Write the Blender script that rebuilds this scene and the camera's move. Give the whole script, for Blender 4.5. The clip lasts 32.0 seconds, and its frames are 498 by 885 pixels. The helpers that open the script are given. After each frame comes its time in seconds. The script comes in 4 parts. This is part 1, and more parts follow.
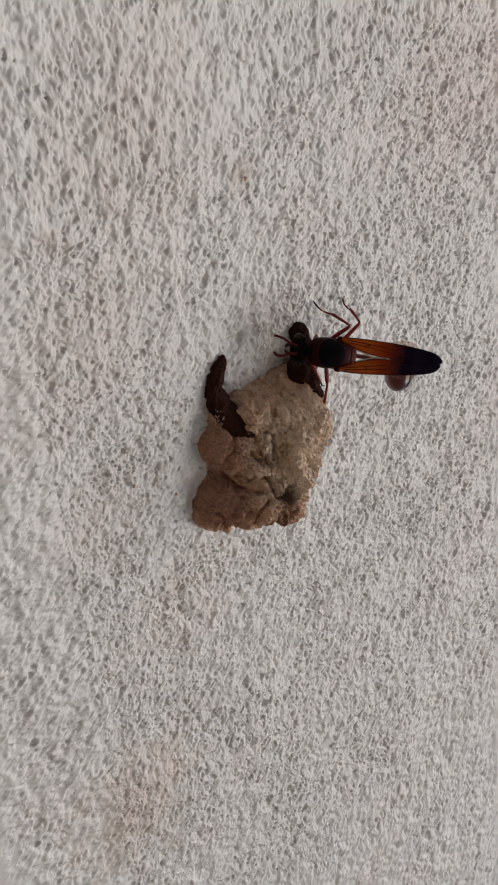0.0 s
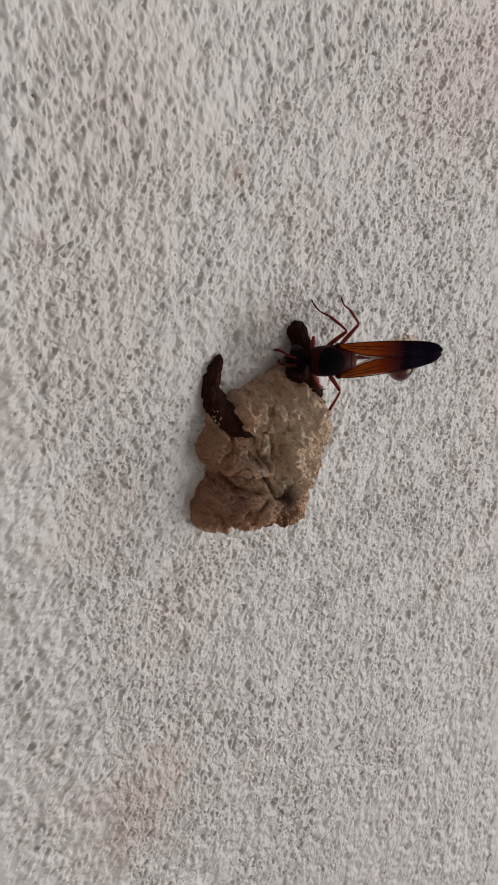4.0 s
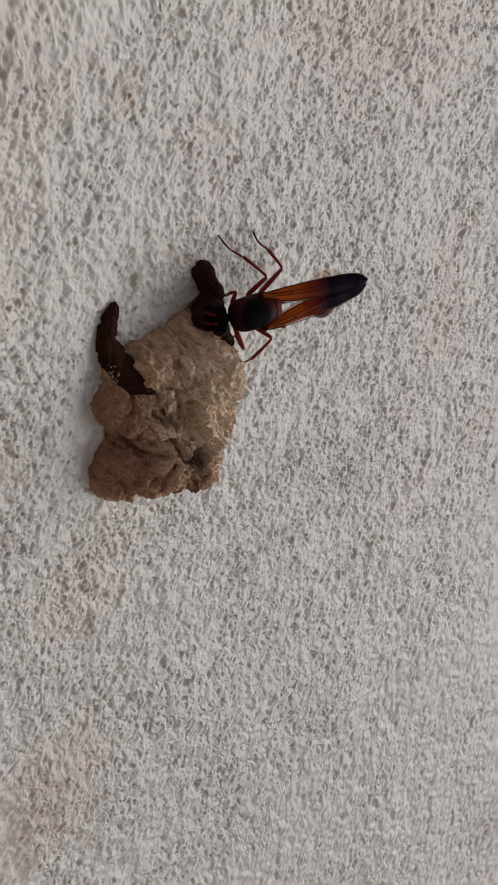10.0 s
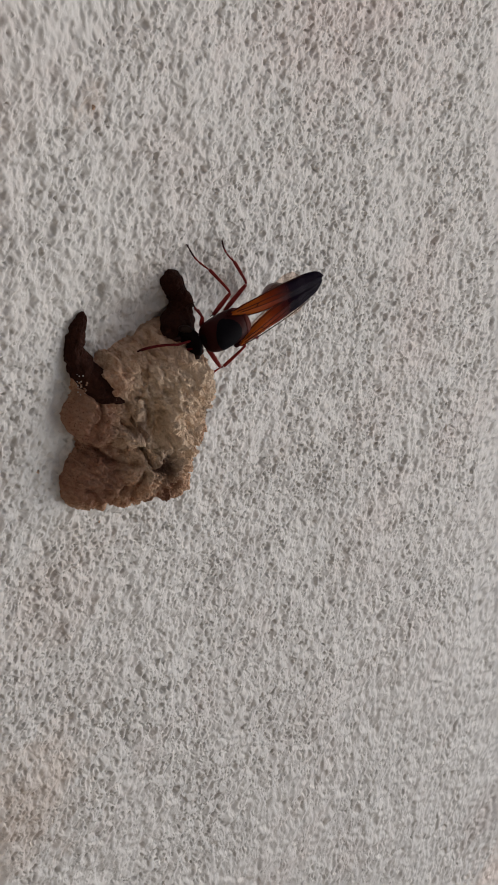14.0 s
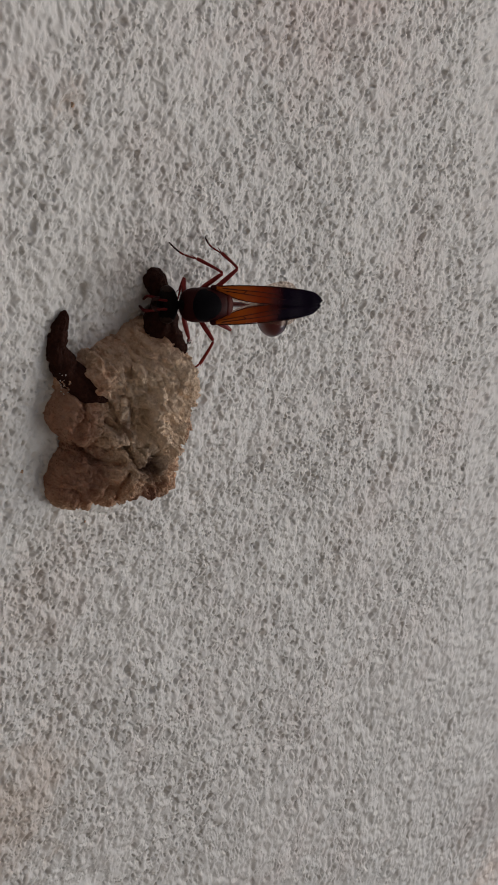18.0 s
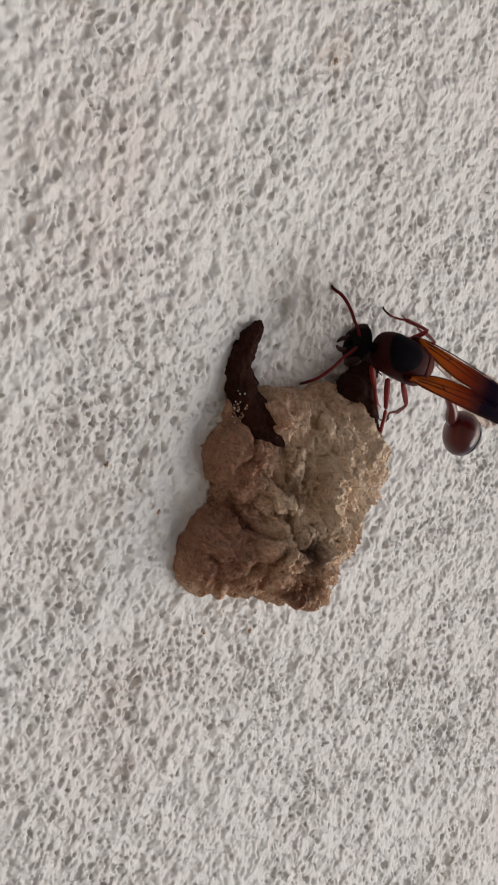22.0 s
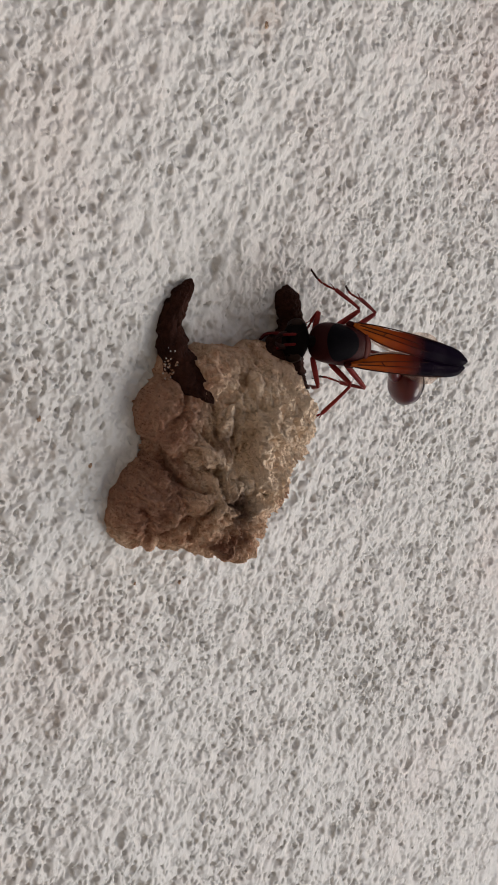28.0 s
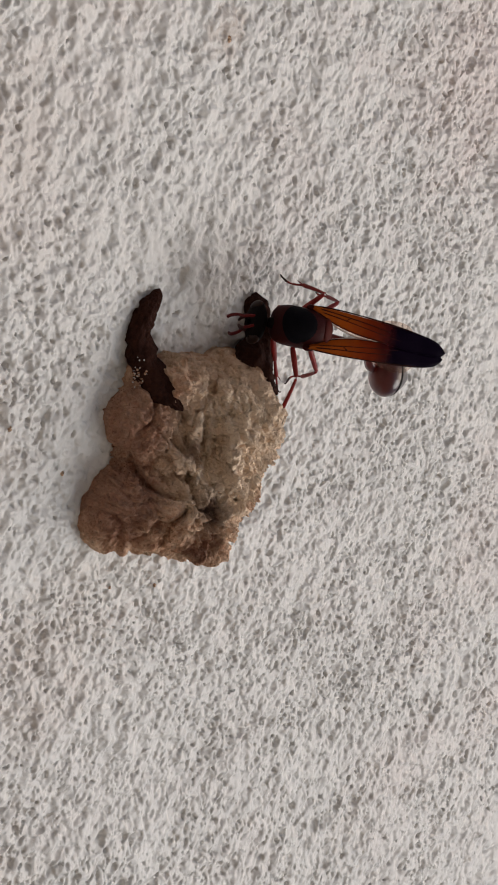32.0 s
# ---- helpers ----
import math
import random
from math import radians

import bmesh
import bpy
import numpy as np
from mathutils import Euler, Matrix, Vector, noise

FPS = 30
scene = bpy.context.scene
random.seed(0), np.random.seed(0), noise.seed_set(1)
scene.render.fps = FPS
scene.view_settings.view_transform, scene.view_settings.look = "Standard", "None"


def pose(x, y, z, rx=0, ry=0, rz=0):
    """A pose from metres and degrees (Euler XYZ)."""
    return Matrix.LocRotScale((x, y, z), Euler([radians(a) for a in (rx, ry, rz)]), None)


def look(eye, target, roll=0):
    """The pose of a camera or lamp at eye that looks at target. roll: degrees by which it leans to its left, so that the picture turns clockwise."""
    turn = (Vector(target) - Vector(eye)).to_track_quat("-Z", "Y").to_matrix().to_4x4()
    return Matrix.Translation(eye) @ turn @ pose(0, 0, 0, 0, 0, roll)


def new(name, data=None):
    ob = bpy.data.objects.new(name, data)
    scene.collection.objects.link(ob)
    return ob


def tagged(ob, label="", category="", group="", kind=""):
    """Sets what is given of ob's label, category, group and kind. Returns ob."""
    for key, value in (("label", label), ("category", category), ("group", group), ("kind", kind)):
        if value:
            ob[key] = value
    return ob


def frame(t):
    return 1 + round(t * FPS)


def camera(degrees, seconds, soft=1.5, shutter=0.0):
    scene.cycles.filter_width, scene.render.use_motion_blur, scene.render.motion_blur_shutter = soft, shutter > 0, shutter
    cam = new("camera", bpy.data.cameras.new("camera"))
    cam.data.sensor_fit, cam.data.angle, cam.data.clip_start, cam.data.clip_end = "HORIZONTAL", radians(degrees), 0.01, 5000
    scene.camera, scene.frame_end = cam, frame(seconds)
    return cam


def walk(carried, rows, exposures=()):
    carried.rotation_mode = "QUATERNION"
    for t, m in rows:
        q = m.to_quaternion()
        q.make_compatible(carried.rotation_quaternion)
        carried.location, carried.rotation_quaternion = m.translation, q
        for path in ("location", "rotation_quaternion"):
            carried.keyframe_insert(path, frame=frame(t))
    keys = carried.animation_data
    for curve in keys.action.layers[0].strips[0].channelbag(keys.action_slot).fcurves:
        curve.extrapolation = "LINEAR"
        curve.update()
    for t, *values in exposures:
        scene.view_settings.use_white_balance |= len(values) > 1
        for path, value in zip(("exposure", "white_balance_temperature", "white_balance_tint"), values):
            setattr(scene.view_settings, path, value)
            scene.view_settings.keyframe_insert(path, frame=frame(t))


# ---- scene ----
# The lens and the way of the phone: seconds, place in metres, turn in degrees.
cam = camera(17.37, 32.0, soft=1.8, shutter=0.5)
PATH = [
    (0, -0.13441, -0.13306, 1.88644, 135.506, -45.426, -84.803),
    (0.5, -0.13529, -0.13499, 1.88836, 135.184, -45.743, -84.432),
    (1, -0.13520, -0.13539, 1.88959, 135.061, -45.802, -84.261),
    (1.5, -0.13488, -0.13528, 1.88981, 135.026, -45.765, -84.182),
    (2, -0.13419, -0.13443, 1.88956, 134.898, -45.817, -84.046),
    (2.5, -0.13459, -0.13423, 1.88856, 134.712, -45.864, -83.867),
    (4.5, -0.13221, -0.13347, 1.89171, 134.598, -45.708, -83.717),
    (5, -0.13017, -0.13222, 1.89289, 133.730, -45.298, -83.478),
    (5.5, -0.12040, -0.11700, 1.89268, 133.000, -44.348, -84.300),
    (6, -0.11207, -0.11019, 1.90100, 132.744, -43.651, -84.684),
    (6.5, -0.11204, -0.10975, 1.90265, 132.714, -43.267, -84.762),
    (7, -0.11301, -0.11069, 1.90310, 132.711, -43.192, -84.777),
    (7.5, -0.11498, -0.11417, 1.90502, 132.751, -43.107, -84.785),
    (8, -0.11504, -0.11531, 1.90610, 132.785, -42.972, -84.754),
    (8.5, -0.11531, -0.11486, 1.90423, 132.685, -43.047, -84.683),
    (9, -0.11650, -0.11663, 1.90535, 132.691, -42.990, -84.699),
    (9.5, -0.11787, -0.11845, 1.90624, 132.749, -42.921, -84.714),
    (10, -0.11857, -0.11971, 1.90680, 132.731, -42.889, -84.653),
    (10.5, -0.11858, -0.11992, 1.90648, 132.753, -42.847, -84.612),
    (11, -0.11897, -0.11991, 1.90613, 132.693, -42.802, -84.568),
    (11.5, -0.11802, -0.11947, 1.90645, 132.695, -42.791, -84.504),
    (12, -0.11720, -0.11859, 1.90601, 132.642, -42.833, -84.441),
    (12.5, -0.11877, -0.12036, 1.90627, 132.615, -42.768, -84.382),
    (13, -0.11922, -0.12181, 1.90793, 132.644, -42.727, -84.392),
    (13.5, -0.11950, -0.12274, 1.90910, 132.628, -42.679, -84.349),
    (14, -0.11930, -0.12270, 1.90928, 132.629, -42.640, -84.324),
    (14.5, -0.11942, -0.12283, 1.90950, 132.574, -42.636, -84.270),
    (16.5, -0.11975, -0.12359, 1.90974, 132.455, -42.571, -84.065),
    (17, -0.12032, -0.12482, 1.91072, 132.440, -42.503, -84.043),
    (17.5, -0.12020, -0.12440, 1.90983, 132.377, -42.534, -83.948),
    (18, -0.11828, -0.12403, 1.91092, 132.341, -42.355, -83.823),
    (18.5, -0.11670, -0.12277, 1.91084, 132.808, -41.030, -82.715),
    (19, -0.10990, -0.12220, 1.91089, 140.132, -42.658, -83.257),
    (19.5, -0.08715, -0.12245, 1.90135, 152.115, -45.104, -86.651),
    (20, -0.06229, -0.12710, 1.90128, 161.377, -46.548, -93.160),
    (20.5, -0.04944, -0.12112, 1.89505, 165.011, -47.526, -96.609),
    (21, -0.04712, -0.11757, 1.89247, 165.611, -48.227, -97.315),
    (21.5, -0.04446, -0.11272, 1.89425, 165.520, -48.401, -97.526),
    (22, -0.04246, -0.10995, 1.89373, 165.979, -47.589, -98.015),
    (22.5, -0.03809, -0.10764, 1.89360, 166.348, -46.874, -98.851),
    (23, -0.03912, -0.10883, 1.89259, 166.929, -46.272, -99.755),
    (23.5, -0.04019, -0.11061, 1.89122, 167.380, -45.663, -100.349),
    (24, -0.04121, -0.11196, 1.89004, 167.306, -45.150, -100.570),
    (24.5, -0.04565, -0.11507, 1.89145, 167.519, -45.197, -100.605),
    (25, -0.04449, -0.11530, 1.89178, 167.555, -45.060, -100.437),
    (25.5, -0.04355, -0.11254, 1.89007, 166.706, -45.382, -100.134),
    (26, -0.04324, -0.11270, 1.89043, 166.412, -45.554, -100.023),
    (26.5, -0.04402, -0.11367, 1.89086, 166.348, -45.588, -99.915),
    (28.5, -0.04416, -0.11319, 1.89248, 165.059, -45.771, -99.185),
    (29, -0.04432, -0.11370, 1.89304, 164.917, -45.860, -99.053),
    (29.5, -0.04439, -0.11340, 1.89332, 164.831, -45.809, -98.996),
    (30, -0.04558, -0.11574, 1.89377, 164.676, -45.853, -98.827),
    (30.5, -0.04467, -0.11181, 1.89109, 164.169, -46.060, -98.501),
    (31, -0.04700, -0.11568, 1.89220, 164.265, -46.072, -98.480),
    (31.5, -0.04690, -0.11680, 1.89327, 164.246, -46.027, -98.411),
    (32, -0.04743, -0.11757, 1.89337, 164.201, -45.918, -98.376),
]
EXPOSURES = [(0, -0.65), (5, -0.64), (6, -0.7), (8, -0.74), (10, -0.74), (13, -0.82), (14, -0.75), (16, -0.99), (17, -1.06), (18, -1.04), (19, -0.82), (20, -0.49), (23, -0.45), (26, -0.49), (32, -0.48)]
walk(cam, [(t, pose(x, y, z, rx, ry, rz)) for t, x, y, z, rx, ry, rz in PATH], EXPOSURES)

# ---- light: a bright overcast sky high in front of the wall ----
world = bpy.data.worlds.new("overcast_sky")
scene.world = world
world.use_nodes = True
wn = world.node_tree.nodes
wl = world.node_tree.links
sky = wn.new("ShaderNodeTexSky")
sky.sky_type = "NISHITA"
sky.sun_disc = False
sky.sun_elevation = radians(62)
sky.sun_rotation = radians(165)
sky.air_density = 1.0
sky.dust_density = 6.0
wl.new(sky.outputs["Color"], wn["Background"].inputs["Color"])
wn["Background"].inputs["Strength"].default_value = 0.108

sun_data = bpy.data.lights.new("veiled_sun", "SUN")
sun_data.energy = 1.7
sun_data.angle = radians(34)
sun_data.color = (0.99, 0.965, 0.93)
sun = new("veiled_sun", sun_data)
sun.matrix_world = look((1.65, -2.3, 4.15), (0.0, 0.0, 2.0))


# ---- materials ----
def material(name, base=(0.5, 0.5, 0.5), rough=0.6, metal=0.0):
    m = bpy.data.materials.new(name)
    m.use_nodes = True
    b = m.node_tree.nodes["Principled BSDF"]
    b.inputs["Base Color"].default_value = (*base, 1)
    b.inputs["Roughness"].default_value = rough
    b.inputs["Metallic"].default_value = metal
    return m


def mottled(name, stops, rough=(0.5, 0.8), scales=(300.0, 2500.0), bumps=(), mix=0.5, detail=5.0, shine=0.5):
    """Colour from two noises, one coarse and one fine, roughness from the coarse one, and bumps (scale, depth in metres)."""
    m = material(name)
    nt = m.node_tree
    n, l, b = nt.nodes, nt.links, nt.nodes["Principled BSDF"]
    co = n.new("ShaderNodeTexCoord")
    fields = []
    for s in scales:
        f = n.new("ShaderNodeTexNoise")
        f.inputs["Scale"].default_value = s
        f.inputs["Detail"].default_value = detail
        f.inputs["Roughness"].default_value = 0.6
        l.new(co.outputs["Object"], f.inputs["Vector"])
        fields.append(f)
    both = n.new("ShaderNodeMix")
    both.inputs[0].default_value = mix
    l.new(fields[0].outputs["Fac"], both.inputs[2])
    l.new(fields[1].outputs["Fac"], both.inputs[3])
    ramp = n.new("ShaderNodeValToRGB")
    while len(ramp.color_ramp.elements) < len(stops):
        ramp.color_ramp.elements.new(0.5)
    for e, (at, colour) in zip(ramp.color_ramp.elements, stops):
        e.position, e.color = at, (*colour, 1)
    l.new(both.outputs[0], ramp.inputs["Fac"])
    l.new(ramp.outputs["Color"], b.inputs["Base Color"])
    span = n.new("ShaderNodeMapRange")
    span.inputs["To Min"].default_value, span.inputs["To Max"].default_value = rough
    l.new(fields[0].outputs["Fac"], span.inputs["Value"])
    l.new(span.outputs["Result"], b.inputs["Roughness"])
    b.inputs["Specular IOR Level"].default_value = shine
    before = None
    for s, depth in bumps:
        f = n.new("ShaderNodeTexNoise")
        f.inputs["Scale"].default_value = s
        f.inputs["Detail"].default_value = 4.0
        l.new(co.outputs["Object"], f.inputs["Vector"])
        bump = n.new("ShaderNodeBump")
        bump.inputs["Strength"].default_value = 1.0
        bump.inputs["Distance"].default_value = depth
        l.new(f.outputs["Fac"], bump.inputs["Height"])
        if before:
            l.new(before.outputs["Normal"], bump.inputs["Normal"])
        before = bump
    if before:
        l.new(before.outputs["Normal"], b.inputs["Normal"])
    return m


def wall_paint():
    """Matt white paint with pinkish and sandy stains, tiny pinholes and creases finer than the mesh of the wall."""
    m = mottled("rough_white_wall_paint", [(0.28, (0.605, 0.57, 0.545)), (0.42, (0.65, 0.64, 0.62)), (0.58, (0.675, 0.67, 0.65)), (0.75, (0.715, 0.71, 0.692))],
                rough=(0.35, 0.48), scales=(45.0, 330.0), mix=0.35)
    nt = m.node_tree
    n, l, b = nt.nodes, nt.links, nt.nodes["Principled BSDF"]
    co = n.new("ShaderNodeTexCoord")
    warp = n.new("ShaderNodeTexNoise")
    warp.inputs["Scale"].default_value = 700.0
    l.new(co.outputs["Object"], warp.inputs["Vector"])
    push = n.new("ShaderNodeVectorMath")
    push.operation = "MULTIPLY_ADD"
    push.inputs[1].default_value = (0.0007, 0.0007, 0.0007)
    l.new(warp.outputs["Color"], push.inputs[0])
    l.new(co.outputs["Object"], push.inputs[2])
    before = None
    for scale, low, high, depth in ((800.0, 0.06, 0.30, 0.00007), (2400.0, 0.08, 0.36, 0.000015)):
        cells = n.new("ShaderNodeTexVoronoi")
        cells.inputs["Scale"].default_value = scale
        l.new(push.outputs[0], cells.inputs["Vector"])
        edge = n.new("ShaderNodeMapRange")
        edge.interpolation_type = "SMOOTHSTEP"
        edge.inputs["From Min"].default_value, edge.inputs["From Max"].default_value = low, high
        l.new(cells.outputs["Distance"], edge.inputs["Value"])
        bump = n.new("ShaderNodeBump")
        bump.inputs["Distance"].default_value = depth
        l.new(edge.outputs["Result"], bump.inputs["Height"])
        if before:
            l.new(before.outputs["Normal"], bump.inputs["Normal"])
        before = bump
    l.new(before.outputs["Normal"], b.inputs["Normal"])
    # stains: pink old paint and sandy dirt
    base = b.inputs["Base Color"].links[0].from_socket
    for scale, low, high, colour in ((22.0, 0.52, 0.72, (0.66, 0.56, 0.525)), (55.0, 0.62, 0.80, (0.55, 0.45, 0.37))):
        spot = n.new("ShaderNodeTexNoise")
        spot.inputs["Scale"].default_value = scale
        spot.inputs["Detail"].default_value = 7.0
        spot.inputs["Roughness"].default_value = 0.65
        l.new(co.outputs["Object"], spot.inputs["Vector"])
        span = n.new("ShaderNodeMapRange")
        span.inputs["From Min"].default_value, span.inputs["From Max"].default_value = low, high
        span.inputs["To Max"].default_value = 0.5
        l.new(spot.outputs["Fac"], span.inputs["Value"])
        tint = n.new("ShaderNodeMix")
        tint.data_type = "RGBA"
        l.new(span.outputs["Result"], tint.inputs[0])
        l.new(base, tint.inputs[6])
        tint.inputs[7].default_value = (*colour, 1)
        base = tint.outputs[2]
    # smudges of earth and old paint, and some darker patches: place along the wall and height over 2 m, half size,
    # colour, strength
    # the last three, beige stain, also paint in the wall's dimmer lit side
    for u, v, r, colour, most in ((-25.5, 6.0, 3.2, (0.42, 0.33, 0.27), 0.6), (74.0, -26.0, 15.0, (0.55, 0.44, 0.36), 0.6), (-22.0, 58.0, 26.0, (0.66, 0.55, 0.52), 0.6),
                                 # the first one here is a darker grey-brown band
                                 (206.0, 86.0, 13.0, (0.47, 0.42, 0.39), 0.55), (238.0, 92.0, 16.0, (0.80, 0.69, 0.62), 0.8), (40.0, -14.0, 12.0, (0.62, 0.53, 0.48), 0.35), (-40.0, -12.0, 16.0, (0.60, 0.53, 0.49), 0.55), (-16.0, -22.0, 16.0, (0.60, 0.53, 0.485), 0.45), (14.0, -24.0, 12.0, (0.60, 0.53, 0.485), 0.4)):
        away = n.new("ShaderNodeVectorMath")
        away.operation = "DISTANCE"
        away.inputs[1].default_value = (u / 1000, 0, 2 + v / 1000)
        l.new(co.outputs["Object"], away.inputs[0])
        ragged = n.new("ShaderNodeTexNoise")
        ragged.inputs["Scale"].default_value = 2200.0 / r
        ragged.inputs["Detail"].default_value = 6.0
        ragged.inputs["Roughness"].default_value = 0.7
        l.new(co.outputs["Object"], ragged.inputs["Vector"])
        reach_ = n.new("ShaderNodeMath")
        reach_.operation = "MULTIPLY_ADD"
        reach_.inputs[1].default_value = 3.0 * r / 1000
        l.new(ragged.outputs["Fac"], reach_.inputs[0])
        l.new(away.outputs["Value"], reach_.inputs[2])
        span = n.new("ShaderNodeMapRange")
        span.inputs["From Min"].default_value, span.inputs["From Max"].default_value = 2.6 * r / 1000, 1.6 * r / 1000
        span.inputs["To Max"].default_value = most
        l.new(reach_.outputs[0], span.inputs["Value"])
        tint = n.new("ShaderNodeMix")
        tint.data_type = "RGBA"
        l.new(span.outputs["Result"], tint.inputs[0])
        l.new(base, tint.inputs[6])
        tint.inputs[7].default_value = (*colour, 1)
        base = tint.outputs[2]
    l.new(base, b.inputs["Base Color"])
    return m


PAINT = wall_paint()
DRY_MUD = mottled("dry_tan_mud", [(0.30, (0.29, 0.140, 0.085)), (0.43, (0.54, 0.305, 0.195)), (0.55, (0.73, 0.50, 0.35)), (0.70, (0.84, 0.65, 0.485))],
                  rough=(0.9, 1.0), scales=(120.0, 900.0), bumps=((500.0, 0.0008), (1500.0, 0.0006), (4000.0, 0.0003)), mix=0.58, shine=0.1)
# redder, paler and darker patches: place on the nest in millimetres, half size, colour, share
n_, l_ = DRY_MUD.node_tree.nodes, DRY_MUD.node_tree.links
b_ = n_["Principled BSDF"]
base_ = b_.inputs["Base Color"].links[0].from_socket
where_ = n_.new("ShaderNodeTexCoord")
# the last three are darker: a lobe, a hollow and a crease
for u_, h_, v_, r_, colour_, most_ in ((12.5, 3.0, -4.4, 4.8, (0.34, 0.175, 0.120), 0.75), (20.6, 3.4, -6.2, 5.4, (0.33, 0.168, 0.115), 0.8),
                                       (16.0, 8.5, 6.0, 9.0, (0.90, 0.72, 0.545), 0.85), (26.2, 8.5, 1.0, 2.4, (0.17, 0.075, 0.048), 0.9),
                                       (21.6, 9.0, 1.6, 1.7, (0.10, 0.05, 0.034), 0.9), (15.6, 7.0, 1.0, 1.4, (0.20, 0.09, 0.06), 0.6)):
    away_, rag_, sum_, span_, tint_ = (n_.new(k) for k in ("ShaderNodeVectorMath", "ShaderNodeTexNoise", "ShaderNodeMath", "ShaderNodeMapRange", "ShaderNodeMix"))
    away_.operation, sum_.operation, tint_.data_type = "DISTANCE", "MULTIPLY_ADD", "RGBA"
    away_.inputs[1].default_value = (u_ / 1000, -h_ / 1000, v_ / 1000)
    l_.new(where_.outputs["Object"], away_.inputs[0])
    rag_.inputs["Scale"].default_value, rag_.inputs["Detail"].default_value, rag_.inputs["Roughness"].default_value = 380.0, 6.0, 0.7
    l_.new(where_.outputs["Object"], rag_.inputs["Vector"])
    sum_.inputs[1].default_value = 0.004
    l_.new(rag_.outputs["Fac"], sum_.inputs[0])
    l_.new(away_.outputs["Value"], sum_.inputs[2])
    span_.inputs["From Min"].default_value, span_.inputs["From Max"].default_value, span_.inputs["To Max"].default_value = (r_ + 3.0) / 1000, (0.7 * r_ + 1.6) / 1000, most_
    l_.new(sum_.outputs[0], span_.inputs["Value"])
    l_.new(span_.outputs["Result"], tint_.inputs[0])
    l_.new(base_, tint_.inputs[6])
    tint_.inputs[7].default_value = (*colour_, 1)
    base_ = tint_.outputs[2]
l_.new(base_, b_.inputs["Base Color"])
WET_MUD = mottled("wet_dark_mud", [(0.35, (0.017, 0.0062, 0.0046)), (0.65, (0.055, 0.021, 0.014))],
                  rough=(0.6, 0.85), scales=(300.0, 2500.0), bumps=((1500.0, 0.0003), (6000.0, 0.0001)), shine=0.05)
# unseen ground, its paleness set to throw light up at wall and nest
GROUND = mottled("pale_bounce_ground", [(0.35, (0.26, 0.215, 0.17)), (0.65, (0.37, 0.315, 0.255))], rough=(0.85, 0.95), scales=(1.5, 25.0), bumps=((30.0, 0.02),))


# ---- mesh helpers ----
def mesh_object(name, me, mat, parent=None, label="", smooth=True):
    me.materials.append(mat)
    if smooth:
        me.polygons.foreach_set("use_smooth", np.ones(len(me.polygons), dtype=bool))
    ob = new(name, me)
    if parent:
        ob.parent = parent
    if label:
        ob["label"] = label
    return ob


def part(name, bm, mat, parent=None, label="", smooth=True):
    me = bpy.data.meshes.new(name)
    bm.to_mesh(me)
    bm.free()
    return mesh_object(name, me, mat, parent, label, smooth)


def grid_mesh(name, points):
    """A sheet from an array of rows x columns x 3."""
    r, c = points.shape[:2]
    me = bpy.data.meshes.new(name)
    me.vertices.add(r * c)
    me.vertices.foreach_set("co", points.reshape(-1).astype(np.float32))
    i = (np.arange(r - 1)[:, None] * c + np.arange(c - 1)[None, :]).reshape(-1)
    quads = np.stack([i, i + c, i + c + 1, i + 1], 1).astype(np.int32)
    k = len(quads)
    me.loops.add(4 * k)
    me.loops.foreach_set("vertex_index", quads.reshape(-1))
    me.polygons.add(k)
    me.polygons.foreach_set("loop_start", np.arange(0, 4 * k, 4, dtype=np.int32))
    me.update(calc_edges=True)
    return me


def hashed(i, j, seed):
    h = (i * 374761393 + j * 668265263 + seed * 974711) & 0x7FFFFFFF
    h = ((h ^ (h >> 13)) * 1274126177) & 0x7FFFFFFF
    h = ((h ^ (h >> 16)) * 1103515245 + 12345) & 0x7FFFFFFF
    return ((h >> 7) & 0xFFFF) / 65535.0


def value_noise(x, y, seed):
    """Smooth noise of 0 to 1 with cells of size 1."""
    i, j = np.floor(x).astype(np.int64), np.floor(y).astype(np.int64)
    fx, fy = x - i, y - j
    fx, fy = fx * fx * fx * (fx * (fx * 6 - 15) + 10), fy * fy * fy * (fy * (fy * 6 - 15) + 10)
    a, b, c, d = (hashed(i + p, j + q, seed) for p, q in ((0, 0), (1, 0), (0, 1), (1, 1)))
    return (a * (1 - fx) + b * fx) * (1 - fy) + (c * (1 - fx) + d * fx) * fy


def gradient_noise(x, y, seed):
    """Smooth noise of about -0.7 to 0.7 with cells of size 1, without a grain along the axes."""
    i, j = np.floor(x).astype(np.int64), np.floor(y).astype(np.int64)
    fx, fy = x - i, y - j
    sx, sy = fx * fx * fx * (fx * (fx * 6 - 15) + 10), fy * fy * fy * (fy * (fy * 6 - 15) + 10)
    got = []
    for p, q in ((0, 0), (1, 0), (0, 1), (1, 1)):
        turn = 2 * math.pi * hashed(i + p, j + q, seed)
        got.append(np.cos(turn) * (fx - p) + np.sin(turn) * (fy - q))
    a, b, c, d = got
    return (a * (1 - sx) + b * sx) * (1 - sy) + (c * (1 - sx) + d * sx) * sy


def smooth_step(lo, hi, value):
    t = np.clip((value - lo) / (hi - lo), 0, 1)
    return t * t * (3 - 2 * t)


def layered(x, y, seed, octaves=4, gain=0.5):
    total, amp, norm = 0.0, 1.0, 0.0
    for o in range(octaves):
        total = total + amp * value_noise(x * 2**o + 17.3 * o, y * 2**o - 9.1 * o, seed + o)
        norm += amp
        amp *= gain
    return total / norm


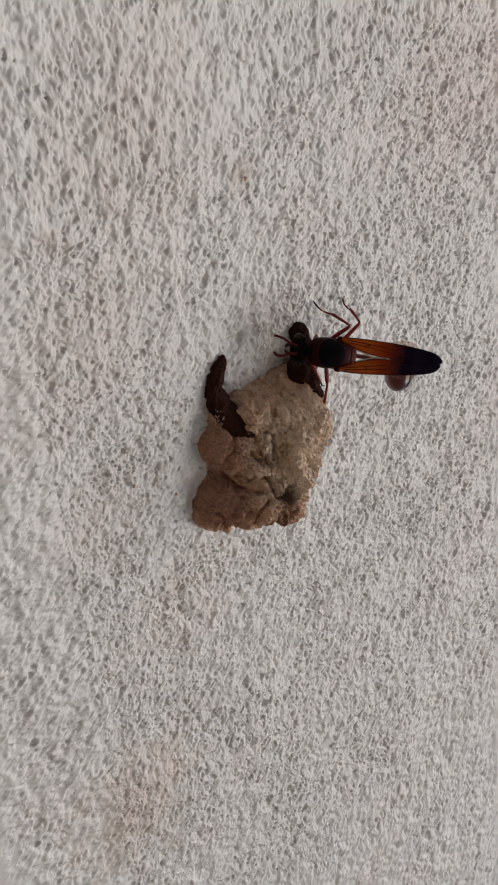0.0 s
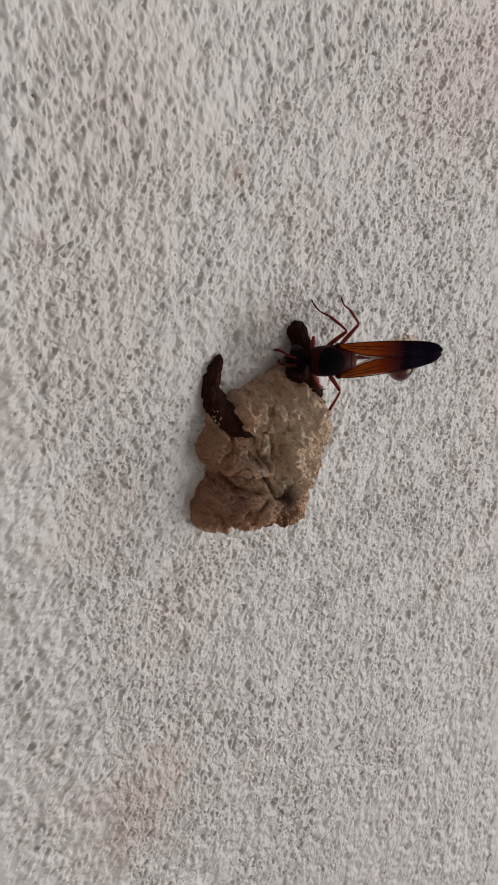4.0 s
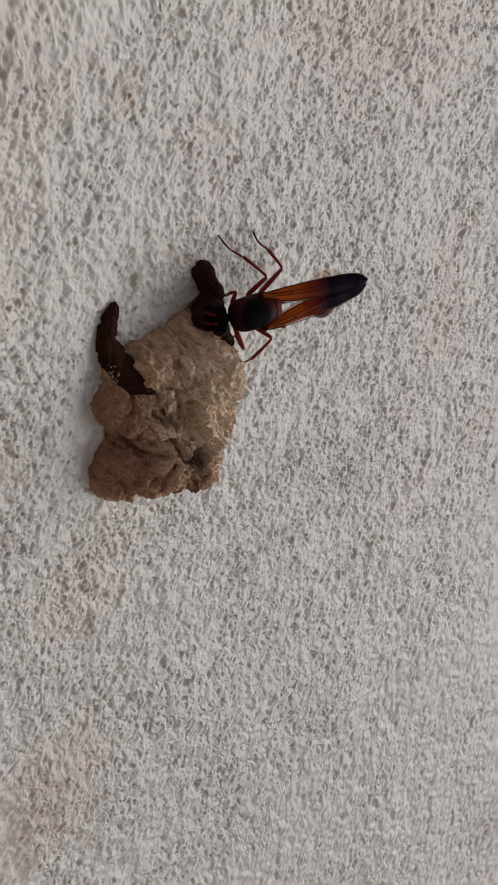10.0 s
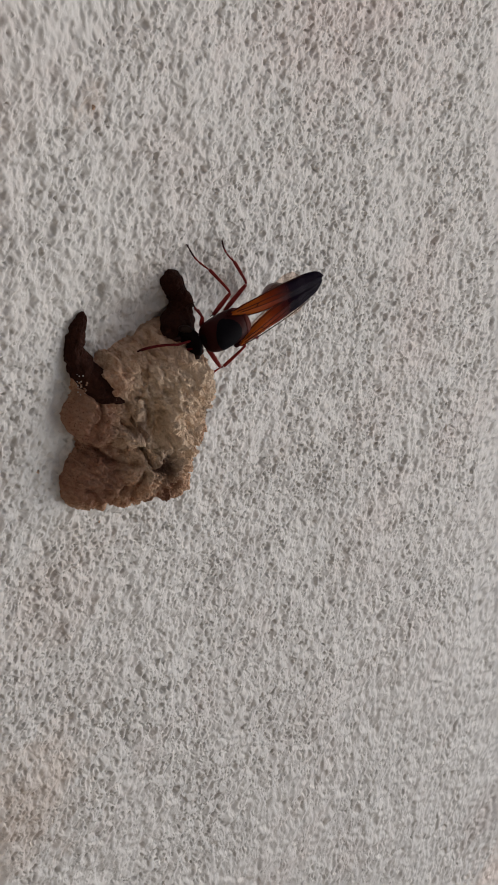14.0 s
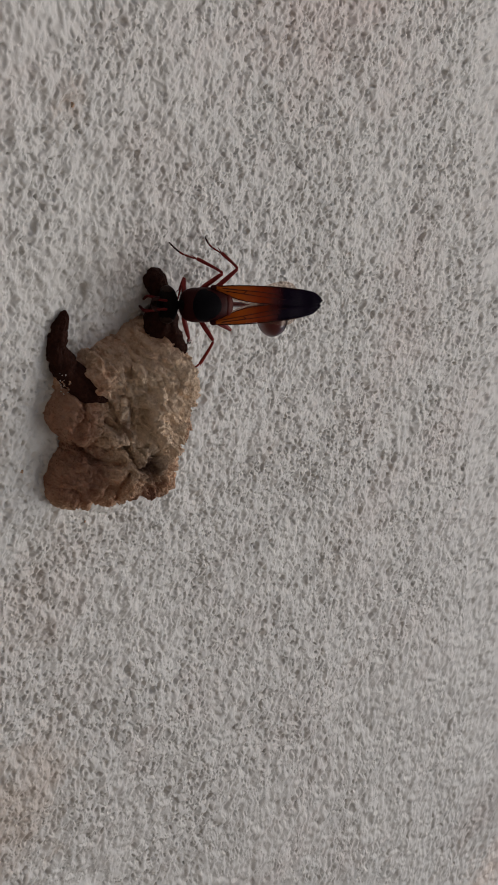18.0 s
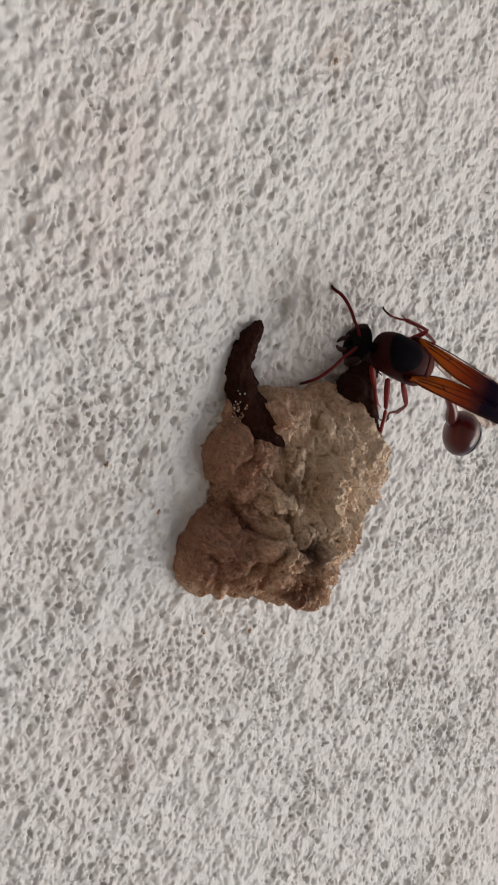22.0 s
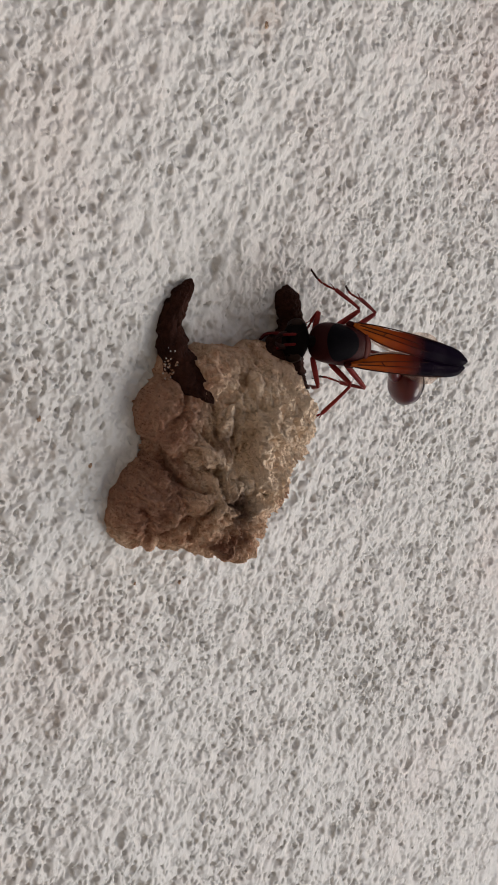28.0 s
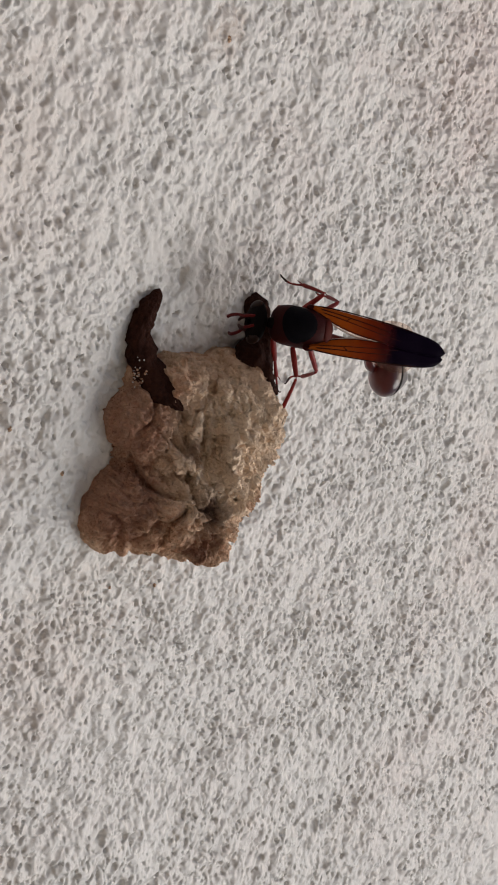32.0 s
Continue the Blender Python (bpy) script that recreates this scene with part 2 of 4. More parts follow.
def pits(x, y, cell, seed, share, small, large, steep=2.2):
    """Depth of 0 to 1 of steep-sided hollows scattered one to a cell, of uneven outline; x, y in the same unit as cell."""
    wx = x + 0.42 * cell * (layered(x / cell * 1.9, y / cell * 1.9, seed + 50, 2) - 0.5)
    wy = y + 0.42 * cell * (layered(x / cell * 1.9, y / cell * 1.9, seed + 60, 2) - 0.5)
    i, j = np.floor(wx / cell).astype(np.int64), np.floor(wy / cell).astype(np.int64)
    best = np.zeros_like(x)
    for p in (-1, 0, 1):
        for q in (-1, 0, 1):
            a, b = i + p, j + q
            there = hashed(a, b, seed) < share
            cx, cy = (a + hashed(a, b, seed + 1)) * cell, (b + hashed(a, b, seed + 2)) * cell
            r = small + (large - small) * hashed(a, b, seed + 3) ** 2
            turn, flat = (hashed(a, b, seed + 4) - 0.5) * 2.2, 0.5 + 0.5 * hashed(a, b, seed + 5)
            deep = 0.45 + 0.55 * hashed(a, b, seed + 6)
            dx, dy = wx - cx, wy - cy
            e = np.hypot(dx * np.cos(turn) + dy * np.sin(turn), (dy * np.cos(turn) - dx * np.sin(turn)) / flat) / r
            bowl = np.clip(1 - np.abs(e) ** steep, 0, 1) ** 0.8 - 0.36 * np.exp(-(((e - 1.10) / 0.20) ** 2))
            bowl = bowl * np.minimum(1.0, r / (0.6 * large)) * deep * there
            best = np.where(np.abs(bowl) > np.abs(best), bowl, best)
    return best


# ---- the wall ----
def wall_relief(x, z):
    """How far the painted render stands out from the wall's plane, in millimetres; x, z in millimetres."""
    far = smooth_step(70, 170, x + 0.4 * z)
    base = 1.2 * (layered(x / 12, z / 12, 11, 3) - 0.5) + 0.42 * gradient_noise(x / 2.8, z / 2.8, 21) + 0.30 * gradient_noise(x / 1.3, z / 1.3, 22)
    # faint strokes of the brush along the wall
    base = base + 0.18 * gradient_noise(x / 13, z / 1.7, 27) * smooth_step(-0.1, 0.3, gradient_noise(x / 17, z / 17, 28)) * (1 - far)
    # the coat gets coarser along the wall
    wide = np.maximum(x - 35, 0)
    cx, cz = np.where(x < 35, x, 35 + 170 * np.log1p(wide / 170)), z / (1 + 0.6 * wide / 170)
    px = cx + 0.30 * gradient_noise(cx / 0.9, cz / 0.9, 23) + 0.08 * gradient_noise(cx / 0.4, cz / 0.4, 25)
    pz = cz + 0.30 * gradient_noise(cx / 0.9, cz / 0.9, 24) + 0.08 * gradient_noise(cx / 0.4, cz / 0.4, 26)
    busy = 0.42 + 0.62 * smooth_step(0.32, 0.62, layered(x / 7, z / 7, 41, 3)) + 0.5 * np.exp(-(((x - 16) / 16) ** 2 + ((z + 17) / 10) ** 2))
    busy = busy * (1 + 0.2 * smooth_step(30, 60, x)) * (1 - 0.25 * far)
    dense = (0.45 + 0.55 * smooth_step(0.36, 0.56, layered(x / 5 + 40, z / 5, 45, 3))) * (1 - 0.4 * smooth_step(12, -14, x) * smooth_step(25, 5, z)) * 1.1
    # blisters burst in the coat: few wide shallow ones, many small ones, pinholes, and some deep holes
    holes = np.maximum.reduce([0.46 * pits(px, pz, 3.1, 281, 0.5, 0.55, 1.05, 2.8), 0.42 * pits(px, pz, 1.6, 171, 0.72, 0.28, 0.60, 2.3),
                               0.36 * dense * pits(px, pz, 1.0, 61, 0.75, 0.16, 0.38, 2.2), 0.28 * dense * pits(px, pz, 0.7, 501, 0.6, 0.11, 0.24, 2.0), 0.95 * pits(px, pz, 2.1, 611, 0.34, 0.14, 0.34, 2.4)])
    rims = 0.14 * gradient_noise(px / 0.55, pz / 0.55, 36) + 0.12 * gradient_noise(px / 0.8, pz / 0.8, 37)
    crease = np.clip(1 - np.abs(gradient_noise(px / 1.9, pz / 1.9, 33)) * 12, 0, 1) * smooth_step(0.05, 0.3, gradient_noise(x / 3.1, z / 3.1, 34))
    return base + rims * (1 - 0.4 * far) - busy * (1.08 * holes + 0.16 * crease)


WALL_X, WALL_Z = (-68.0, 262.0), (-52.0, 108.0)


def build_wall():
    xs = np.concatenate([np.arange(WALL_X[0], -32.0, 0.3), np.arange(-32.0, 62.0, 0.13), np.arange(62.0, 120.0, 0.18), np.arange(120.0, WALL_X[1], 0.36)])
    zs = np.concatenate([np.arange(WALL_Z[0], -30.0, 0.3), np.arange(-30.0, 52.0, 0.13), np.arange(52.0, 80.0, 0.18), np.arange(80.0, WALL_Z[1], 0.36)])
    x, z = np.meshgrid(xs, zs, indexing="ij")
    edge = np.minimum.reduce([x - x.min(), x.max() - x, z - z.min(), z.max() - z])
    out = wall_relief(x, z) * np.clip(edge / 4.0, 0, 1)
    points = np.stack([x / 1000, -out / 1000, 2.0 + z / 1000], -1)
    wall = mesh_object("wall_north", grid_mesh("wall_north", points), PAINT)
    tagged(wall, "rough white painted wall with a pitted render", "wall", kind="structure")
    # the plainer rest of the wall, round the stretch above
    bm = bmesh.new()
    x0, x1, z0, z1 = x.min() / 1000, x.max() / 1000, 2.0 + z.min() / 1000, 2.0 + z.max() / 1000
    for a, b, c, d in ((-3, x0, 0, 3.2), (x1, 3, 0, 3.2), (x0, x1, 0, z0), (x0, x1, z1, 3.2)):
        front = [bm.verts.new(v) for v in ((a, 0, c), (b, 0, c), (b, 0, d), (a, 0, d))]
        bm.faces.new(front)
    back = [bm.verts.new(v) for v in ((-3, 0.2, 0), (3, 0.2, 0), (3, 0.2, 3.2), (-3, 0.2, 3.2))]
    bm.faces.new(back[::-1])
    for a, b in (((-3, 0), (3, 0)), ((3, 0), (3, 3.2)), ((3, 3.2), (-3, 3.2)), ((-3, 3.2), (-3, 0))):
        bm.faces.new([bm.verts.new(v) for v in ((a[0], 0, a[1]), (a[0], 0.2, a[1]), (b[0], 0.2, b[1]), (b[0], 0, b[1]))])
    rest = part("wall_rest", bm, PAINT, smooth=False)
    tagged(rest, "plain white painted wall around the pitted stretch", "wall", kind="structure")


build_wall()

# ground added out of view, a reflector below the nest
bm = bmesh.new()
bmesh.ops.create_grid(bm, x_segments=8, y_segments=8, size=400)
ground = part("ground", bm, GROUND, smooth=False)
tagged(ground, "unseen pale ground in front of the wall, bouncing light up", "ground", kind="structure")


# ---- the mud nest ----
# Local millimetres: u along the wall (world x), v up the wall (world z above 2.0), h out of it (world -y).
def lump(u, v, cu, cv, ru, rv, height, turn=0.0, power=2.4):
    """One rounded dab of mud."""
    c, s = math.cos(radians(turn)), math.sin(radians(turn))
    a, b = ((u - cu) * c + (v - cv) * s) / ru, ((v - cv) * c - (u - cu) * s) / rv
    e = np.abs(a) ** power + np.abs(b) ** power
    return np.where(e < 1, height * np.clip(1 - e, 0, 1) ** (1 / power), -4 * np.clip(e - 1, 0, 2))


def soft_max(a, b, k=0.35):
    """The greater of two heights, with a short blend where they meet."""
    w = np.clip(0.5 + 0.5 * (a - b) / k, 0, 1)
    return b * (1 - w) + a * w + k * w * (1 - w)


DABS = [  # u, v, half sizes, height, turn, how square
    (17.8, 6.5, 9.2, 7.6, 8.4, 0, 2.5),
    (14.6, 7.2, 6.2, 5.9, 9.7, 0, 2.2),
    (23.5, 2.2, 4.6, 6.4, 9.3, -15, 2.8),
    (14.1, -1.0, 4.6, 4.7, 5.2, 8, 2.5),
    (22.4, -2.9, 4.7, 5.7, 5.4, 20, 2.4),
    (20.0, -2.6, 3.0, 3.8, 5.2, 30, 2.0),
    (24.9, -0.6, 3.1, 6.0, 7.0, -30, 3.0),
    (16.5, 0.2, 3.4, 3.2, 6.9, 0, 2.0),
    (12.8, 10.4, 4.4, 3.8, 4.4, 0, 2.6),
    (17.5, 9.8, 5.0, 3.6, 7.2, 0, 2.4),
    (23.6, 6.6, 3.6, 3.4, 6.6, 15, 2.6),
    (9.6, -1.6, 2.2, 2.4, 1.6, 0, 2.2),
    (12.0, 3.0, 4.4, 5.0, 5.6, 0, 2.6),
    (22.4, -1.5, 5.0, 7.1, 1.4, 10, 2.2),
    (10.6, 8.6, 2.6, 4.6, 3.4, 0, 2.6),
    (25.4, 3.4, 3.0, 3.1, 8.7, -12, 5.0),
    (26.6, 5.4, 2.2, 2.4, 5.0, 0, 2.8),
]


CREASES = [  # along u, v; half width; depth
    ([(16.2, -5.4), (17.5, -3.9), (19.3, -3.9), (19.9, -2.7), (19.7, -0.7)], 0.5, 1.5),
    ([(14.2, -4.2), (12.2, -2.8), (10.0, -2.4)], 0.4, 0.7),
    ([(12.3, 0.9), (14.8, 0.5), (17.2, 0.4), (18.9, 0.7), (20.6, 0.2)], 0.32, 1.1),
    ([(23.6, -3.0), (22.2, -1.7), (21.2, -0.8)], 0.45, 1.1),
    ([(25.8, -5.6), (24.3, -4.1), (23.0, -3.2)], 0.45, 0.9),
    ([(21.9, -7.3), (23.2, -6.4), (24.9, -6.0)], 0.4, 0.7),
    ([(25.0, -7.8), (26.3, -6.3), (27.4, -4.3), (28.4, 1.2)], 0.28, 0.7),
    ([(24.2, -7.4), (25.5, -5.4), (26.6, -3.2), (27.3, 0.0)], 0.25, 0.5),
    ([(16.4, -1.6), (17.8, -1.2), (18.6, 0.0)], 0.35, 0.8),
    ([(25.0, -2.7), (23.3, -2.5), (21.6, -1.0)], 0.3, 0.9),
    ([(12.2, 2.3), (14.5, 2.0), (16.6, 1.4)], 0.3, 1.1),
    ([(19.2, 0.9), (20.4, 0.2), (21.4, 0.3)], 0.35, 0.5),
]
EDGES = [
    ([(12.8, -2.2), (15.3, -0.9), (16.9, -0.5), (19.4, -0.1)], 0.6, 0.9),
    ([(19.3, 4.4), (17.0, 4.8), (14.8, 4.8), (13.7, 6.4)], 0.5, 1.0),
    ([(20.4, 1.0), (19.9, 4.7), (21.5, 8.2)], 0.55, 0.6),
    ([(20.5, -6.8), (22.4, -5.0), (22.6, -3.2)], 0.3, 0.7),
    ([(24.6, -6.0), (25.4, -3.4), (27.2, -1.0)], 0.3, 0.7),
    ([(21.2, -7.4), (20.7, -6.2), (20.6, -5.0)], 0.35, 0.5),
    ([(22.6, -0.4), (24.6, -1.0), (26.6, -0.8)], 0.5, 0.6),
    ([(13.4, 5.2), (14.9, 4.3), (17.5, 4.5), (19.8, 5.0), (20.4, 6.8)], 0.55, 2.0),
    ([(12.0, 1.2), (14.0, 0.8), (16.2, 0.6), (18.8, 1.8)], 0.5, 1.6),
]
HOLLOWS = [  # u, v, half sizes, depth
    (15.9, 3.0, 2.3, 1.5, 2.0), (14.9, -0.6, 0.9, 0.8, 1.5), (24.6, 3.4, 1.6, 1.4, 0.5), (21.7, 1.9, 1.0, 1.2, 1.1), (16.4, 9.2, 1.5, 1.1, 1.4), (11.4, 4.3, 0.6, 1.8, 0.7), (17.0, 7.0, 1.5, 1.4, 0.8), (24.6, 13.0, 1.7, 1.8, 4.0), (26.4, 2.6, 1.0, 0.9, 0.8), (23.3, 5.0, 0.7, 1.2, 0.7),
]


def line_distance(u, v, line):
    best = np.full_like(u, 99.0)
    for (a, b), (c, d) in zip(line, line[1:]):
        t = np.clip(((u - a) * (c - a) + (v - b) * (d - b)) / ((c - a) ** 2 + (d - b) ** 2), 0, 1)
        best = np.minimum(best, np.hypot(u - a - t * (c - a), v - b - t * (d - b)))
    return best


def pellets():
    """The single loads of mud pressed on one over another: u, v, half sizes, rise over the dome, turn, lean."""
    rng = random.Random(23)
    out = []
    for k in range(120):
        u, v = rng.uniform(8.5, 29.0), rng.uniform(-7.5, 12.5)
        out.append((u, v, rng.uniform(1.5, 3.0), rng.uniform(1.2, 2.4), rng.uniform(-0.7, 0.85), rng.uniform(0, 180), rng.uniform(-0.22, 0.22), rng.uniform(-0.22, 0.22)))
    return out


def nest_form(u, v):
    """The nest's rounded form, and how far its roughness stands out of that form, in millimetres."""
    du = u + 1.5 * (layered(u / 4.0, v / 4.0, 101, 3) - 0.5) + 0.22 * (layered(u / 1.1, v / 1.1, 103, 2) - 0.5)
    dv = v + 1.5 * (layered(u / 4.0, v / 4.0, 111, 3) - 0.5) + 0.22 * (layered(u / 1.1, v / 1.1, 113, 2) - 0.5)
    dome = np.full_like(u, -6.0)
    for cu, cv, ru, rv, height, turn, power in DABS:
        dome = soft_max(dome, lump(du, dv, cu, cv, ru, rv, height, turn, power))
    dressed = np.full_like(dome, -9.0)
    for cu, cv, ru, rv, rise, turn, lu, lv in pellets():
        c, q = math.cos(radians(turn)), math.sin(radians(turn))
        a, b = ((du - cu) * c + (dv - cv) * q) / ru, ((dv - cv) * c - (du - cu) * q) / rv
        e = a * a + b * b
        top = dome + rise + lu * (u - cu) + lv * (v - cv) - 0.9 * np.clip(e, 0, 3) ** 1.5
        dressed = np.where(e < 3, np.maximum(dressed, top), dressed)
    calm = smooth_step(2.0, -2.0, v - 0.18 * (u - 14))  # the two plain dabs on the lower side
    worked = np.clip((dome - 0.6) / 2.0, 0, 1) * (1 - 0.6 * calm)
    rough = np.where(dressed > -5, worked * 0.24 * np.clip(dressed - dome, -1.1, 1.1), 0)
    dry = np.clip(dome / 3, 0, 1)
    # cracks and folds between the loads, raised flake edges, hollows and the broken pocket low down
    for line, wide, deep in CREASES:
        rough = rough - 1.05 * deep * np.exp(-((line_distance(du, dv, line) / (0.72 * wide)) ** 2))
    for line, wide, high in EDGES:
        rough = rough + 0.42 * high * np.exp(-((line_distance(du, dv, line) / wide) ** 2))
    for cu, cv, ru, rv, deep in HOLLOWS:
        rough = rough - 1.0 * deep * np.exp(-((((du - cu) / ru) ** 2 + ((dv - cv) / rv) ** 2) ** 1.5))
    # flaky shelves, chipped dents, coarse lumps and grit, mostly on the weathered upper side
    s = layered(u / 5.5 + 0.12 * v, v / 3.2, 131, 3) * 5.0
    shelf = (s - np.floor(s)) ** 3
    broken = (1 - 0.5 * calm) * np.clip((layered(u / 6, v / 6, 151, 2) - 0.38) * 4, 0.4, 1) * np.clip((v + 2.5) / 3, 0.45, 1) * np.clip((u - 10.5) / 2, 0.25, 1)
    chips = 0.5 * pits(u, v, 2.6, 401, 0.7, 0.6, 1.5, 1.6) + 0.4 * pits(u, v, 1.2, 421, 0.7, 0.25, 0.6, 1.8)
    inner = smooth_step(3.0, 5.5, dome)
    ridge = 1 - np.abs(layered(u / 3.6, v / 2.4, 171, 3, 0.6) * 2 - 1)
    rough = rough + (0.6 - 0.25 * calm) * (layered(u / 3.0, v / 3.0, 121, 5, 0.65) - 0.5)
    rough = rough + broken * (inner * (0.8 * ridge - 0.5 - 0.7 * shelf) - 0.8 * chips + 0.5 * gradient_noise(u / 0.95, v / 0.95, 141) + 0.5 * gradient_noise(u / 0.48, v / 0.48, 142))
    rough = rough + 0.5 * (layered(u / 0.7, v / 0.7, 181, 3, 0.6) - 0.5) + 0.35 * gradient_noise(u / 1.3, v / 1.3, 191) + 0.36 * gradient_noise(u / 0.45, v / 0.45, 193)
    rough = rough + (0.42 - 0.3 * calm) * (0.4 - np.abs(2.2 * gradient_noise((u + 0.5 * v) / 3.4, (v - 0.5 * u) / 1.7, 194)))
    # folds where one load was pressed over the next
    fold = gradient_noise(du / 4.2 + 0.3, dv / 4.2, 195) + 0.35 * gradient_noise(du / 1.8, dv / 1.8, 197)
    rough = rough + (1 - 0.75 * calm) * (0.5 * smooth_step(0.0, 0.07, fold) - 0.35 * np.clip(1 - np.abs(fold) * 12, 0, 1))
    # flakes with sharp edges and thin cracks
    flake = 0.34 * smooth_step(0.0, 0.05, gradient_noise(du / 2.1 + 7, dv / 1.5, 198)) + 0.22 * smooth_step(0.02, 0.07, gradient_noise(du / 1.1, dv / 0.9, 199))
    crack = np.clip(1 - np.abs(gradient_noise(du / 3.4 + 3, dv / 2.6, 203)) * 22, 0, 1) * smooth_step(-0.05, 0.2, gradient_noise(u / 5.0, v / 5.0, 204))
    rough = rough + (1 - 0.45 * calm) * flake - 0.3 * crack
    pocket = np.exp(-((((du - 23.0) / 2.6) ** 2 + ((dv - 2.4) / 2.8) ** 2) ** 1.5))
    rough = rough + pocket * (1.3 * gradient_noise(u / 0.9, v / 0.9, 161) + 0.5 * gradient_noise(u / 0.4, v / 0.4, 162) - 0.7 * pits(u, v, 1.0, 441, 0.9, 0.25, 0.55, 1.8))
    return dome, dry * rough


def sheet_part(name, u, v, h, mat, parent, label=""):
    pts = np.stack([u / 1000, -h / 1000, v / 1000], -1)
    return mesh_object(name, grid_mesh(name, pts), mat, parent, label)


def spline(points, n):
    """A smooth run of n points through the given ones (any number of columns)."""
    p = np.array(points, float)
    p = np.vstack([2 * p[0] - p[1], p, 2 * p[-1] - p[-2]])
    t = np.linspace(0, len(points) - 1 - 1e-9, n)
    i = t.astype(int)
    f = (t - i)[:, None]
    a, b, c, d = p[i], p[i + 1], p[i + 2], p[i + 3]
    return 0.5 * (2 * b + (c - a) * f + (2 * a - 5 * b + 4 * c - d) * f**2 + (3 * b - a - 3 * c + d) * f**3)


def smear(name, path, mat, parent, seed, label):
    """A ridge of pressed mud: rows of u, v, foot height, half width and thickness; lumpy, lying on what is under it."""
    run = spline(path, 170)
    ring = np.linspace(0, 2 * math.pi, 97)
    along = np.gradient(run[:, :2], axis=0)
    along /= np.linalg.norm(along, axis=1)[:, None]
    side = np.stack([-along[:, 1], along[:, 0]], 1)
    s = np.linspace(0, 1, len(run))
    taper = np.clip(np.minimum(s / 0.06, (1 - s) / 0.06), 0, 1) ** 0.5
    c, t = np.cos(ring)[None, :], np.sin(ring)[None, :]
    reach_of = 14 * s[:, None] + 0 * c
    lum = 1 + 0.55 * (layered(0.7 * reach_of, 1.3 * c + 5, seed, 3) - 0.5) + 0.30 * (layered(1.6 * reach_of, 1.8 * c + 1.8 * t + 9, seed + 7, 3) - 0.5) + 0.16 * (layered(4.5 * reach_of, 5 * c + 4 * t + 9, seed + 17, 3, 0.7) - 0.5)
    w = run[:, 3:4] * taper[:, None] * lum * c
    z = run[:, 4:5] * taper[:, None] * lum * t
    u, v, h = run[:, 0:1] + side[:, 0:1] * w, run[:, 1:2] + side[:, 1:2] * w, run[:, 2:3] + z
    return sheet_part(name, u, v, h, mat, parent, label)


